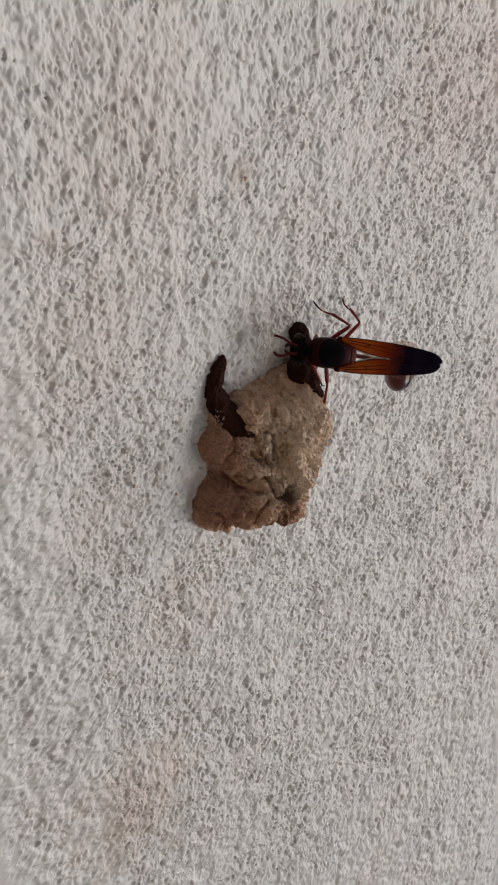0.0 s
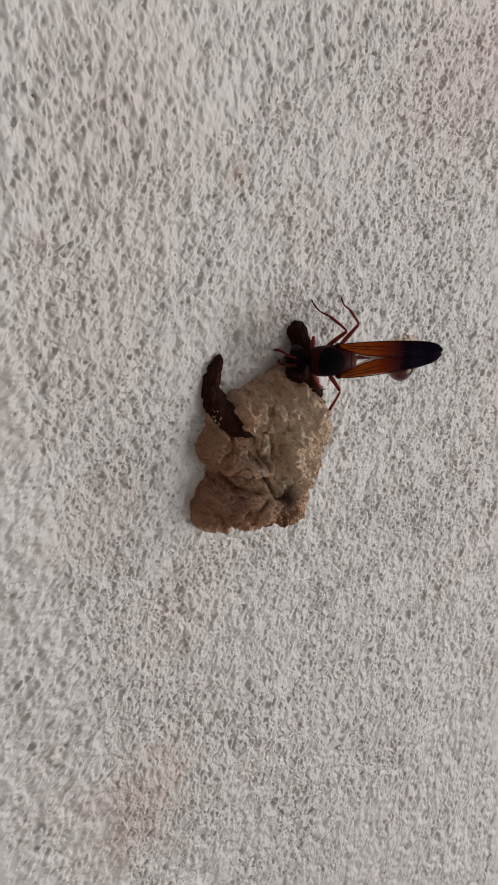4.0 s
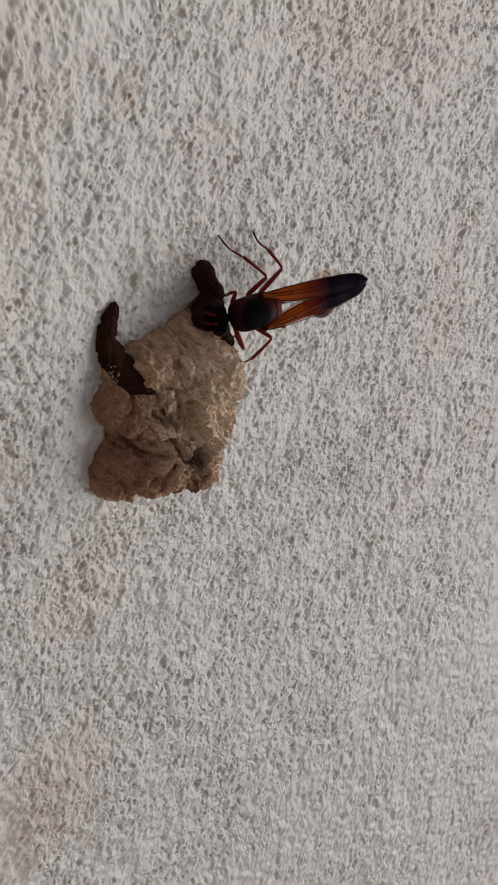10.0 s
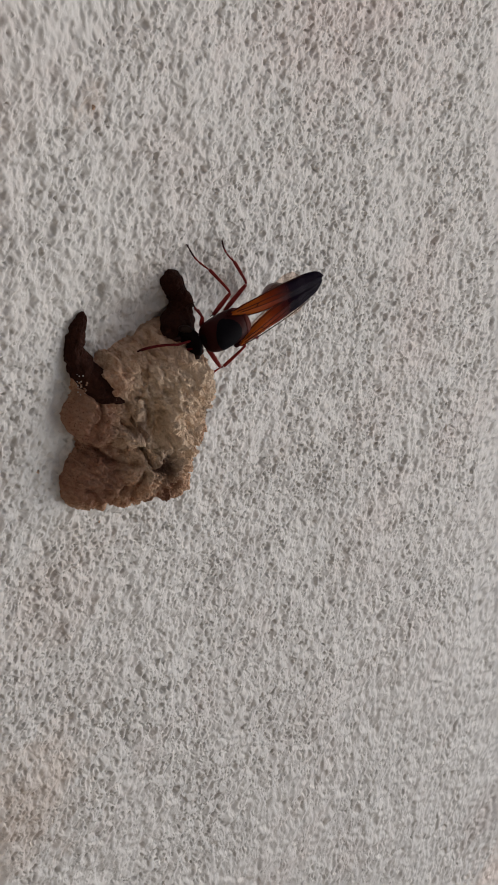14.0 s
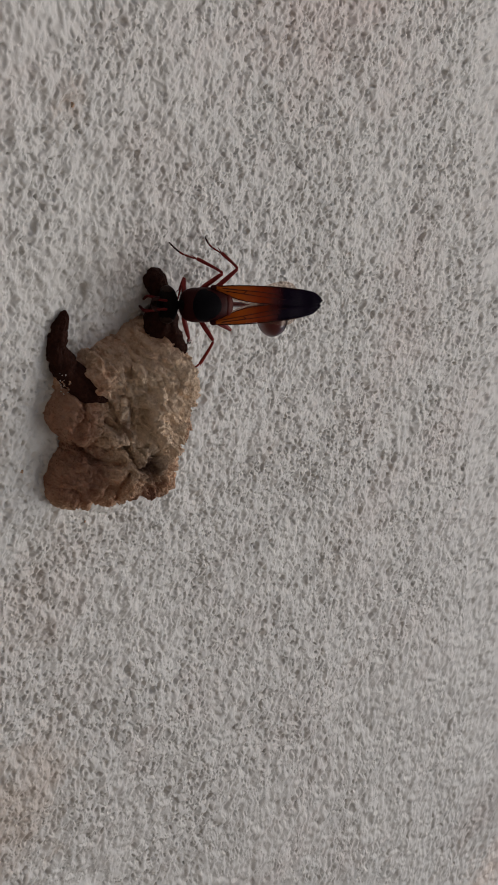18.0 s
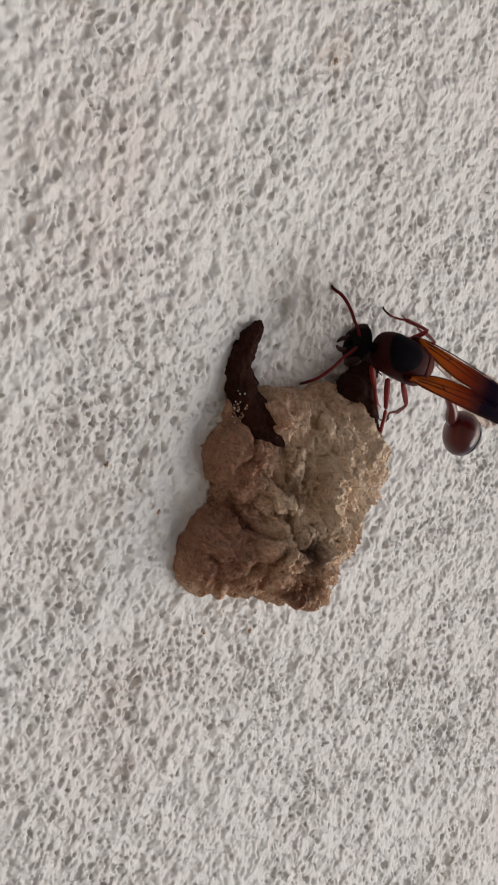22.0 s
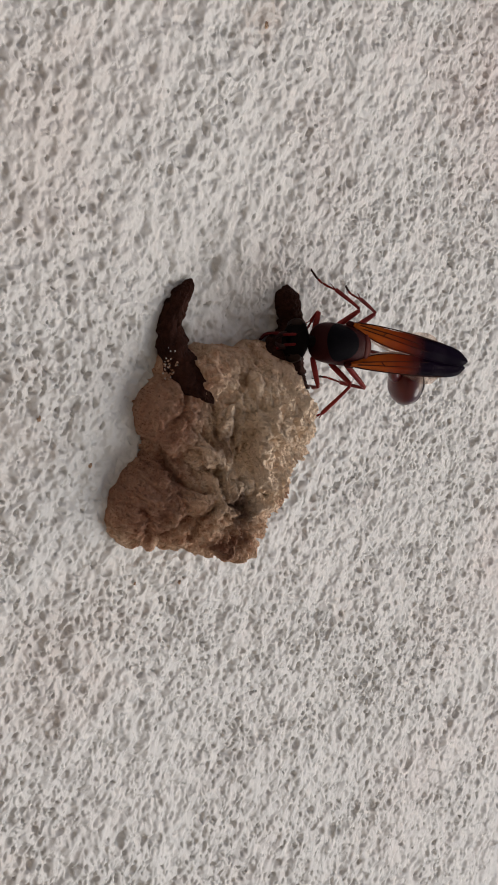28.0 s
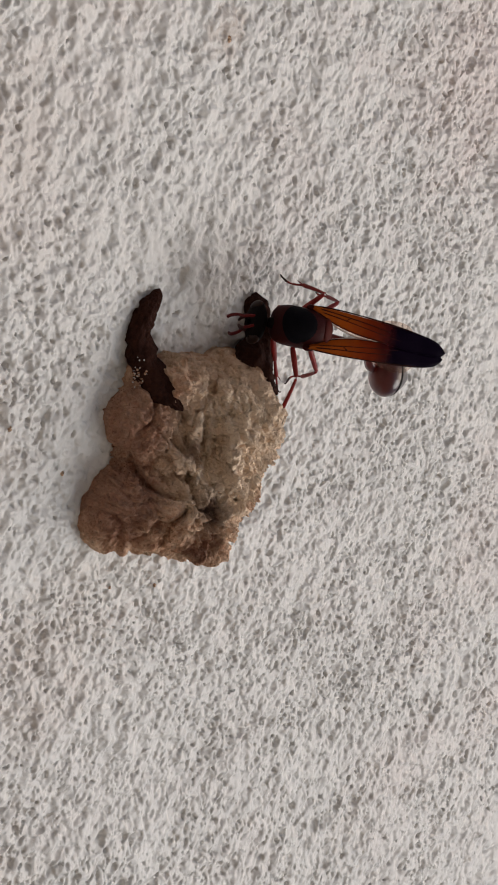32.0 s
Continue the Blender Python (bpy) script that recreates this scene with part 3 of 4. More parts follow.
def build_nest():
    root = new("mud_nest")
    tagged(root, "tan dry mud nest with wet dark rims on rough white wall", "wasp nest")
    root.location = (0.0, 0.0, 2.0)
    us, vs = np.arange(5.5, 33.0, 0.085), np.arange(-10.5, 16.5, 0.085)
    u, v = np.meshgrid(us, vs, indexing="ij")
    dome, rough = nest_form(u, v)
    low = np.maximum(dome, -1.0)
    for _ in range(14):  # the slope of the form, evened out
        low[1:-1, 1:-1] = 0.25 * (low[:-2, 1:-1] + low[2:, 1:-1] + low[1:-1, :-2] + low[1:-1, 2:])
    nu, nv = -np.gradient(low, 0.085, axis=0), -np.gradient(low, 0.085, axis=1)
    size = np.sqrt(nu**2 + nv**2 + 1)
    # the roughness stands square on the form
    u, v, h = u + rough * nu / size, v + rough * nv / size, np.where(dome > 0.05, dome + rough / size - 0.15, -2.0)
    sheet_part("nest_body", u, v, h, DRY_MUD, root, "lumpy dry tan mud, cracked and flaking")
    smear("wet_rim", [(0.1, 0.2, 0.0, 0.25, 0.4), (1.0, -0.5, 0.1, 0.75, 0.8), (2.5, -1.6, 0.1, 1.1, 1.0), (4.6, -2.3, 0.3, 1.5, 1.4), (7.0, -2.3, 1.0, 1.75, 1.6),
                      (8.9, -1.7, 2.5, 1.75, 1.6), (10.3, -0.9, 4.2, 1.05, 1.1), (11.6, 0.0, 5.2, 0.3, 0.4)], WET_MUD, root, 301, "wet dark brown mud rim of a new cell")
    smear("wet_rim", [(2.2, 14.0, 0.0, 0.25, 0.4), (3.2, 13.9, 0.3, 1.1, 1.2), (4.5, 14.1, 0.6, 1.4, 1.6), (5.9, 14.3, 0.9, 1.3, 1.7), (7.3, 13.7, 1.6, 1.5, 1.9), (9.2, 12.0, 3.0, 2.5, 2.2),
                      (11.0, 11.2, 4.2, 2.8, 2.1), (12.7, 11.2, 4.6, 1.5, 1.6), (14.2, 11.6, 4.3, 0.4, 0.6)], WET_MUD, root, 311, "wet dark brown mud rim of a new cell")
    # crumbs of earth that stand up along the edges and the broken side
    rng = random.Random(12)
    bm = bmesh.new()
    su, sv, sh = u.reshape(-1), v.reshape(-1), h.reshape(-1)
    steep = (size.reshape(-1) - 1) * (dome.reshape(-1) > 0.3)
    made = 0
    while made < 420:
        k = rng.randrange(len(su))
        if steep[k] < rng.uniform(0.15, 2.2):
            continue
        r = rng.uniform(0.06, 0.15) if rng.random() < 0.8 else rng.uniform(0.15, 0.32)
        ball = bmesh.ops.create_icosphere(bm, subdivisions=1, radius=1)["verts"]
        for w in ball:
            w.co = Vector((su[k], -sh[k], sv[k])) / 1000 + w.co * (r / 1000 * (0.6 + 0.8 * rng.random()))
        made += 1
    crumbs = part("grit", bm, DRY_MUD, root, "crumbs of dry mud", smooth=False)
    crumbs["kind"] = "stuff"
    # grains of paint and dry mud caught beside the rim
    rng = random.Random(5)
    for k in range(80):
        bm = bmesh.new()
        bmesh.ops.create_icosphere(bm, subdivisions=1, radius=1)
        for w in bm.verts:
            w.co *= 0.7 + 0.6 * rng.random()
        r = rng.uniform(0.04, 0.12) / 1000
        bmesh.ops.scale(bm, vec=(r, r, r), verts=bm.verts)
        u0, v0 = rng.gauss(8.6, 0.9), rng.gauss(-3.75, 0.28)
        bmesh.ops.translate(bm, vec=(u0 / 1000, -(1.9 + 1.3 * max(0, v0 + 3.9)) / 1000, v0 / 1000), verts=bm.verts)
        part("grain", bm, PAINT if k % 4 == 0 else DRY_MUD, root)
    return root


nest = build_nest()


def mud_crumb(u, v, r, seed):
    """A loose bit of dry mud caught in the render of the wall."""
    rng = random.Random(seed)
    bm = bmesh.new()
    bmesh.ops.create_icosphere(bm, subdivisions=2, radius=1)
    for w in bm.verts:
        w.co *= 0.75 + 0.5 * rng.random()
    bmesh.ops.scale(bm, vec=(r / 1000, 0.6 * r / 1000, 0.8 * r / 1000), verts=bm.verts)
    ob = part("mud_crumb", bm, DRY_MUD)
    ob.location = (u / 1000, -0.1 / 1000, 2.0 + v / 1000)
    return tagged(ob, "small dry brown mud crumb stuck on the rough wall", "mud crumb", "crumbs beside the nest")


for k, (u, v, r) in enumerate(((11.8, -17.8, 0.3), (34.5, 3.0, 0.25), (33.0, -3.5, 0.2), (30.5, 10.5, 0.25), (18.0, -11.0, 0.25), (-24.6, 6.4, 0.35))):
    mud_crumb(u, v, r, 70 + k)


# ---- the wasp ----
# Its own space, in millimetres: x towards the tail, y to its right-hand wing as it looks along -x, z out of its back.
def along_body(name, stops, glossy=0.35, fine=0.6, coat=0.0, bump=0.00002, shine=0.2):
    """Chitin whose colour changes along the body: stops of (x in millimetres, colour)."""
    m = material(name, rough=glossy)
    nt = m.node_tree
    n, l, b = nt.nodes, nt.links, nt.nodes["Principled BSDF"]
    co = n.new("ShaderNodeTexCoord")
    cut = n.new("ShaderNodeSeparateXYZ")
    l.new(co.outputs["Object"], cut.inputs[0])
    lo, hi = stops[0][0] / 1000, stops[-1][0] / 1000
    grain = n.new("ShaderNodeTexNoise")
    grain.inputs["Scale"].default_value = 900.0
    grain.inputs["Detail"].default_value = 4.0
    l.new(co.outputs["Object"], grain.inputs["Vector"])
    jig = n.new("ShaderNodeMath")
    jig.operation = "MULTIPLY_ADD"
    jig.inputs[1].default_value = fine / 1000
    l.new(grain.outputs["Fac"], jig.inputs[0])
    l.new(cut.outputs["X"], jig.inputs[2])
    span = n.new("ShaderNodeMapRange")
    span.inputs["From Min"].default_value, span.inputs["From Max"].default_value = lo + fine / 2000, hi + fine / 2000
    l.new(jig.outputs[0], span.inputs["Value"])
    ramp = n.new("ShaderNodeValToRGB")
    while len(ramp.color_ramp.elements) < len(stops):
        ramp.color_ramp.elements.new(0.5)
    for e, (x, colour) in zip(ramp.color_ramp.elements, stops):
        e.position, e.color = (x / 1000 - lo) / (hi - lo), (*colour, 1)
    l.new(span.outputs["Result"], ramp.inputs["Fac"])
    l.new(ramp.outputs["Color"], b.inputs["Base Color"])
    b.inputs["Coat Weight"].default_value = coat
    b.inputs["Specular IOR Level"].default_value = shine
    b.inputs["Coat Roughness"].default_value = 0.12
    dots = n.new("ShaderNodeTexNoise")
    dots.inputs["Scale"].default_value = 6000.0
    l.new(co.outputs["Object"], dots.inputs["Vector"])
    bm_ = n.new("ShaderNodeBump")
    bm_.inputs["Distance"].default_value = bump
    l.new(dots.outputs["Fac"], bm_.inputs["Height"])
    l.new(bm_.outputs["Normal"], b.inputs["Normal"])
    return m, ramp


RED, DEEP, BLACK = (0.13, 0.018, 0.012), (0.017, 0.005, 0.005), (0.004, 0.0035, 0.005)
THORAX, _ = along_body("dark_red_chitin", [(-4.0, DEEP), (-2.7, (0.028, 0.005, 0.005)), (1.6, (0.034, 0.005, 0.005)), (2.3, (0.085, 0.014, 0.010)), (4.2, DEEP)], 0.45, shine=0.05)
SCUTUM = mottled("black_velvet_chitin", [(0.3, (0.002, 0.002, 0.003)), (0.7, (0.006, 0.005, 0.007))], rough=(0.5, 0.65), scales=(1500.0, 9000.0), bumps=((7000.0, 0.00003),), shine=0.02)
HEAD_BLACK = mottled("black_head_chitin", [(0.3, (0.0025, 0.002, 0.002)), (0.7, (0.006, 0.004, 0.004))], rough=(0.5, 0.65), scales=(1500.0, 9000.0), bumps=((7000.0, 0.00002),), shine=0.03)
EYE = mottled("brown_black_eye", [(0.3, (0.010, 0.006, 0.005)), (0.7, (0.03, 0.014, 0.01))], rough=(0.35, 0.45), scales=(2000.0, 9000.0), shine=0.1)
LEG = mottled("red_leg_chitin", [(0.3, (0.14, 0.010, 0.010)), (0.7, (0.27, 0.026, 0.022))], rough=(0.3, 0.45), scales=(900.0, 5000.0), shine=0.2)
FOOT = mottled("dark_foot_chitin", [(0.3, (0.018, 0.008, 0.008)), (0.7, (0.05, 0.014, 0.012))], rough=(0.4, 0.55), scales=(900.0, 5000.0), shine=0.2)
GASTER, _ = along_body("red_and_black_gaster", [(6.0, RED), (12.2, (0.10, 0.010, 0.010)), (12.9, (0.085, 0.012, 0.011)), (14.0, (0.04, 0.010, 0.010)), (15.2, (0.012, 0.007, 0.008)), (17.0, BLACK)], 0.28, 0.5, 0.35, 0.00001, 0.3)
VEIN = mottled("dark_wing_vein", [(0.3, (0.018, 0.006, 0.004)), (0.7, (0.04, 0.012, 0.006))], rough=(0.6, 0.7), scales=(900.0, 5000.0), shine=0.03)


def wing_material(name, clear):
    """Thin amber film, smoky violet towards the tip, that lets light through."""
    m, ramp = along_body(name, [(0.0, (0.36, 0.085, 0.010)), (3.8, (0.46, 0.105, 0.011)), (7.2, (0.30, 0.042, 0.008)), (9.3, (0.10, 0.014, 0.010)), (10.8, (0.009, 0.003, 0.014)), (18.0, (0.005, 0.002, 0.012))], 0.34, 1.6, 0.0, 0.00004, 0.03)
    nt = m.node_tree
    n, l, b = nt.nodes, nt.links, nt.nodes["Principled BSDF"]
    out = n["Material Output"]
    film = n.new("ShaderNodeBsdfTransparent")
    through_film = n.new("ShaderNodeGamma")
    through_film.inputs["Gamma"].default_value = 0.55
    l.new(ramp.outputs["Color"], through_film.inputs["Color"])
    l.new(through_film.outputs["Color"], film.inputs["Color"])
    mix = n.new("ShaderNodeMixShader")
    mix.inputs[0].default_value = 1 - clear
    l.new(film.outputs[0], mix.inputs[1])
    l.new(b.outputs[0], mix.inputs[2])
    l.new(mix.outputs[0], out.inputs["Surface"])
    return m


WING = wing_material("amber_wing_film", 0.42)
PALE_FOLD = material("pale_wing_fold", (0.62, 0.50, 0.42), 0.4)
HIND_FILM = material("clear_hind_wing_film", (0.55, 0.42, 0.34), 0.25)
n_, l_ = HIND_FILM.node_tree.nodes, HIND_FILM.node_tree.links
film_, mix_ = n_.new("ShaderNodeBsdfTransparent"), n_.new("ShaderNodeMixShader")
film_.inputs["Color"].default_value = (0.92, 0.85, 0.80, 1)
mix_.inputs[0].default_value = 0.05
l_.new(film_.outputs[0], mix_.inputs[1])
l_.new(n_["Principled BSDF"].outputs[0], mix_.inputs[2])
l_.new(mix_.outputs[0], n_["Material Output"].inputs["Surface"])


def body_part(name, stations, mat, parent, label="", ring=32, n=40):
    """A rounded body along x: stations of x, y, z, half width, half height."""
    s = spline(stations, n)
    s[:, 3:] = np.maximum(s[:, 3:], 0.01)
    a = np.linspace(0, 2 * math.pi, ring + 1)
    pts = np.stack([s[:, 0:1] + 0 * a, s[:, 1:2] + s[:, 3:4] * np.cos(a), s[:, 2:3] + s[:, 4:5] * np.sin(a)], -1) / 1000
    return mesh_object(name, grid_mesh(name, pts[:, ::-1]), mat, parent, label)


def tube_part(name, points, mat, parent, label="", ring=12, n=24):
    """A limb: points of x, y, z and radius, rounded at the ends."""
    s = spline(points, n)
    along = np.gradient(s[:, :3], axis=0)
    along /= np.linalg.norm(along, axis=1)[:, None]
    ref = np.array([0.0, 0.0, 1.0]) if abs(along[:, 2]).mean() < 0.8 else np.array([1.0, 0.0, 0.0])
    e1 = np.cross(along, ref)
    e1 /= np.linalg.norm(e1, axis=1)[:, None]
    e2 = np.cross(along, e1)
    k = np.linspace(0, 1, n)
    cap = np.sqrt(np.clip(1 - np.clip(1 - np.minimum(k, 1 - k) / 0.05, 0, 1) ** 2, 0.0004, 1))
    a = np.linspace(0, 2 * math.pi, ring + 1)
    r = (s[:, 3] * cap)[:, None, None]
    pts = (s[:, None, :3] + r * (np.cos(a)[None, :, None] * e1[:, None] + np.sin(a)[None, :, None] * e2[:, None])) / 1000
    return mesh_object(name, grid_mesh(name, pts), mat, parent, label)


def wing_part(name, side, outline, mat, parent, lift, label):
    """A folded wing: outline rows of x, inner y, outer y; slightly arched and pleated lengthwise, with a real thickness."""
    s = spline([(0.95 * x, a, b) for x, a, b in outline], 60)
    f = np.linspace(0, 1, 13)
    y = s[:, 1:2] * (1 - f) + s[:, 2:3] * f
    x = s[:, 0:1] + 0 * f
    z = lift[0] + (lift[1] - lift[0]) * np.clip(x / 18, 0, 1) + 0.25 * np.sin(f * math.pi) + 0.035 * np.cos(f * 5 * math.pi) + 0.04 * np.sin(x * 1.7)
    top = np.stack([x, side * y, z], -1)
    low = top - np.array([0, 0, 0.06])
    loop = np.concatenate([top, low[:, ::-1], top[:, :1]], 1) / 1000
    return mesh_object(name, grid_mesh(name, loop if side > 0 else loop[:, ::-1]), mat, parent, label)


def build_wasp():
    wasp = new("wasp")
    tagged(wasp, "dark red potter wasp with amber and violet-tipped wings at its nest", "wasp")
    thorax = body_part("thorax", [(-3.15, 0, -0.4, 0.3, 0.3), (-3.05, 0, -0.3, 1.4, 1.1), (-2.7, 0, -0.15, 1.85, 1.75), (-1.7, 0, 0.0, 2.1, 2.2), (0.6, 0, 0.0, 2.12, 2.3), (1.9, 0, -0.1, 1.98, 2.1),
                                  (2.8, 0, -0.35, 1.75, 1.7), (3.35, 0, -0.6, 1.15, 1.1), (3.6, 0, -0.75, 0.3, 0.35)], THORAX, wasp, "dark red and black thorax")
    # the black plate on its back, and the red shield behind it
    def plate(name, cx, rx, ry, rise, mat, label):
        a = np.linspace(0, 2 * math.pi, 41)
        r = np.linspace(0.001, 1, 14)[:, None]
        x, y = cx + rx * r * np.cos(a), ry * r * np.sin(a)
        edge = np.sqrt(np.clip(1 - (y / 2.16) ** 2, 0, 1))
        z = 2.3 * edge * np.sqrt(np.clip(1 - ((x - (-0.2)) / 4.6) ** 2, 0, 1)) + rise * (1 - r**6) - 0.05
        return mesh_object(name, grid_mesh(name, np.stack([x, y, z], -1) / 1000), mat, thorax, label)
    plate("back_plate", -1.05, 2.1, 1.94, 0.12, SCUTUM, "velvety black back plate")
    plate("shield", 2.3, 0.6, 1.3, 0.10, THORAX, "dark red shield plate")
    for side in (1, -1):
        body_part("wing_base", [(-0.1, side * 2.1, 1.0, 0.1, 0.1), (0.3, side * 2.1, 1.0, 0.36, 0.32), (1.0, side * 2.02, 1.0, 0.36, 0.32), (1.4, side * 2.0, 1.0, 0.1, 0.1)], THORAX, thorax, ring=16, n=14)
    head = body_part("head", [(-4.95, 0, -2.3, 0.3, 0.4), (-4.8, 0, -2.25, 1.6, 1.4), (-4.4, 0, -2.0, 2.15, 1.75), (-4.0, 0, -1.7, 2.05, 1.45), (-3.85, 0, -1.2, 1.0, 0.9), (-3.7, 0, -1.0, 0.3, 0.3)], HEAD_BLACK, wasp, "black head, wide and flat")
    body_part("neck", [(-4.1, 0, -1.2, 0.4, 0.4), (-3.5, 0, -0.8, 0.5, 0.45), (-2.8, 0, -0.45, 0.7, 0.6)], HEAD_BLACK, wasp, ring=16, n=10)
    for side in (1, -1):
        body_part("eye", [(-4.85, side * 1.6, -2.2, 0.1, 0.2), (-4.6, side * 1.7, -2.1, 0.5, 1.1), (-4.25, side * 1.82, -2.0, 0.45, 1.1), (-3.95, side * 1.65, -1.7, 0.1, 0.3)], EYE, head, "glossy dark compound eye", ring=20, n=16)
        tube_part("jaw", [(-4.8, side * 0.7, -2.7, 0.3), (-5.2, side * 0.6, -3.4, 0.25), (-5.4, side * 0.15, -4.0, 0.1)], FOOT, head, "dark jaw", n=12)
    tube_part("waist", [(3.3, 0, -0.8, 0.35), (4.6, -0.05, -0.8, 0.3), (7.0, -0.2, -1.2, 0.34), (9.6, -0.8, -2.4, 0.5), (11.0, -1.5, -3.5, 0.75), (11.9, -1.9, -4.0, 0.6)], GASTER, wasp, "slender red waist", n=30)
    gaster = body_part("gaster", [(11.4, -1.8, -3.7, 0.3, 0.3), (11.7, -1.85, -3.85, 1.1, 1.1), (12.4, -2.1, -4.2, 1.95, 1.95), (13.5, -2.2, -4.5, 2.4, 2.35), (14.6, -2.2, -4.7, 2.15, 2.1), (15.5, -2.1, -4.8, 1.5, 1.45), (16.2, -2.0, -4.85, 0.8, 0.75), (16.6, -2.0, -4.9, 0.2, 0.2)],
                       GASTER, wasp, "round glossy red and black abdomen")
    body_part("abdomen_ring", [(14.4, -2.2, -4.66, 2.22, 2.17), (14.55, -2.2, -4.69, 2.2, 2.15), (14.8, -2.2, -4.73, 2.05, 2.0)], HEAD_BLACK, gaster, ring=32, n=8)
    for side in (1, -1):
        body = wing_part("fore_wing", side, [(0.4, 1.9, 2.3), (1.6, 1.45, 2.35), (3.2, 0.85, 2.35), (4.8, 0.45, 2.3), (6.5, 0.2, 2.25), (8.5, 0.04, 2.2), (10.5, -0.1, 2.1), (13.0, -0.25, 1.95), (15.2, -0.3, 1.7), (16.8, -0.3, 1.35), (17.7, -0.05, 0.85), (18.0, 0.2, 0.45)],
                         WING, wasp, (1.45, 1.3 if side > 0 else 0.9), "folded amber wing with a smoky violet tip")
        for k, line in enumerate((
                [(0.6, 2.3, 1.5, 0.08), (3.5, 2.36, 1.6, 0.07), (7.0, 2.27, 1.6, 0.065), (11.0, 2.07, 1.5, 0.06), (15.0, 1.68, 1.4, 0.04)],
                [(0.8, 2.1, 1.58, 0.07), (3.5, 1.85, 1.85, 0.06), (7.2, 1.55, 1.8, 0.05), (11.0, 1.1, 1.7, 0.035)],
                [(1.2, 1.8, 1.62, 0.06), (4.5, 1.35, 1.85, 0.05), (8.5, 0.85, 1.8, 0.04), (12.0, 0.5, 1.65, 0.03)],
                [(0.9, 1.7, 1.52, 0.07), (3.2, 0.84, 1.6, 0.06), (6.0, 0.3, 1.58, 0.05), (10.0, 0.0, 1.5, 0.04)],
                [(4.5, 1.35, 1.85, 0.05), (4.8, 1.6, 1.88, 0.06), (5.0, 1.72, 1.86, 0.07)])):
            tube_part("vein", [(0.95 * x, side * y, z - (0.1 if side < 0 else 0.0) * x / 18, r) for x, y, z, r in line], VEIN, body, n=16, ring=8)
        hind = wing_part("hind_wing", side, [(2.2, 1.2, 1.6), (3.6, 0.7, 1.5), (6.0, 0.1, 1.6), (9.0, 0.1, 2.3), (11.5, 0.3, 2.75), (13.2, 0.8, 2.6), (14.0, 1.4, 2.1), (14.2, 1.6, 1.8)], HIND_FILM, wasp, (1.1, 0.5), "clear pale hind wing")
        tube_part("wing_fold", [(2.3, side * 1.1, 1.1, 0.05), (3.5, side * 0.66, 1.08, 0.07), (5.7, side * 0.12, 1.0, 0.08), (7.4, side * 0.06, 0.92, 0.07), (8.8, side * 0.1, 0.85, 0.04)], PALE_FOLD, hind, "whitish folded edge", n=16, ring=8)
    return wasp


# Legs: name of side, hip in the wasp's space, lengths of thigh and shin with foot, where the foot stands on wall or mud, way of the knee.
LEGS = [
    ((-2.1, 1.2, -1.8), 2.2, 4.0, (6.6, 14.6, 3.2), (0.2, 1.0, -0.2)),
    ((0.2, 1.7, -1.8), 3.7, 7.9, (1.0, 17.7, 0.1), (0.7, 0.8, 0.9)),
    ((2.0, 1.4, -1.8), 4.5, 7.3, (3.4, 23.5, 0.1), (1.0, 0.5, 0.9)),
    ((-2.3, -1.4, -1.6), 3.2, 4.8, (12.6, 14.6, 4.4), (-0.1, -1.0, 0.8)),
    ((0.2, -1.7, -1.8), 3.4, 9.2, (18.0, 12.7, 5.2), (0.6, -0.6, 1.0)),
    ((2.2, -1.4, -1.8), 4.4, 8.2, (13.6, 20.4, 0.2), (0.9, -0.7, 0.6)),
]


def build_leg(thigh, shin):
    """Thigh and shin each along +x from their own joint."""
    upper = tube_part("thigh", [(0, 0, 0, 0.22), (thigh * 0.3, 0, 0, 0.31), (thigh * 0.75, 0, 0, 0.27), (thigh, 0, 0, 0.2)], LEG, wasp, "red thigh", n=20)
    a = shin * 0.5
    lower = tube_part("shin", [(0, 0, 0, 0.17), (a * 0.3, 0, 0.06, 0.18), (a * 0.9, 0, 0.02, 0.23), (a, 0, 0, 0.17)], LEG, wasp, "red shin", n=20)
    joints = [a, a + shin * 0.22, a + shin * 0.31, a + shin * 0.38, a + shin * 0.44, shin]
    for k, (p, q) in enumerate(zip(joints, joints[1:])):
        r = 0.12 if k < 4 else 0.10
        sag = lambda x: -0.09 * shin * 0.5 * math.sin(math.pi * (x - a) / (shin - a)) if a < x < shin else 0.0
        tube_part("foot_joint", [(p - 0.1, 0, sag(p), r * 0.9), ((p + q) / 2, 0, sag((p + q) / 2), r), (q + 0.05, 0, sag(q), r * 1.2)], FOOT if k > 1 else LEG, lower, "dark foot joint" if k > 1 else "", n=8, ring=8)
    for s in (1, -1):
        tube_part("claw", [(shin - 0.05, 0, 0, 0.08), (shin + 0.2, s * 0.22, 0.08, 0.07), (shin + 0.28, s * 0.4, -0.12, 0.03)], FOOT, lower, n=8, ring=6)
    tube_part("spur", [(a - 0.05, 0.1, 0, 0.07), (a + 0.35, 0.3, 0.05, 0.05), (a + 0.75, 0.42, 0.1, 0.02)], LEG, lower, n=8, ring=6)
    return upper, lower


def build_antenna(side):
    return tube_part("antenna", [(0, 0, 0, 0.17), (-1.4, 0.0, 0.05, 0.15), (-1.8, 0.0, 0.0, 0.16), (-3.4, side * 0.3, -0.25, 0.17), (-5.2, side * 0.35, -0.7, 0.18), (-6.4, side * 0.1, -1.3, 0.15), (-6.8, -side * 0.05, -1.2, 0.09)],
                     ANTENNA, wasp, "red antenna, dark at the tip", n=40)


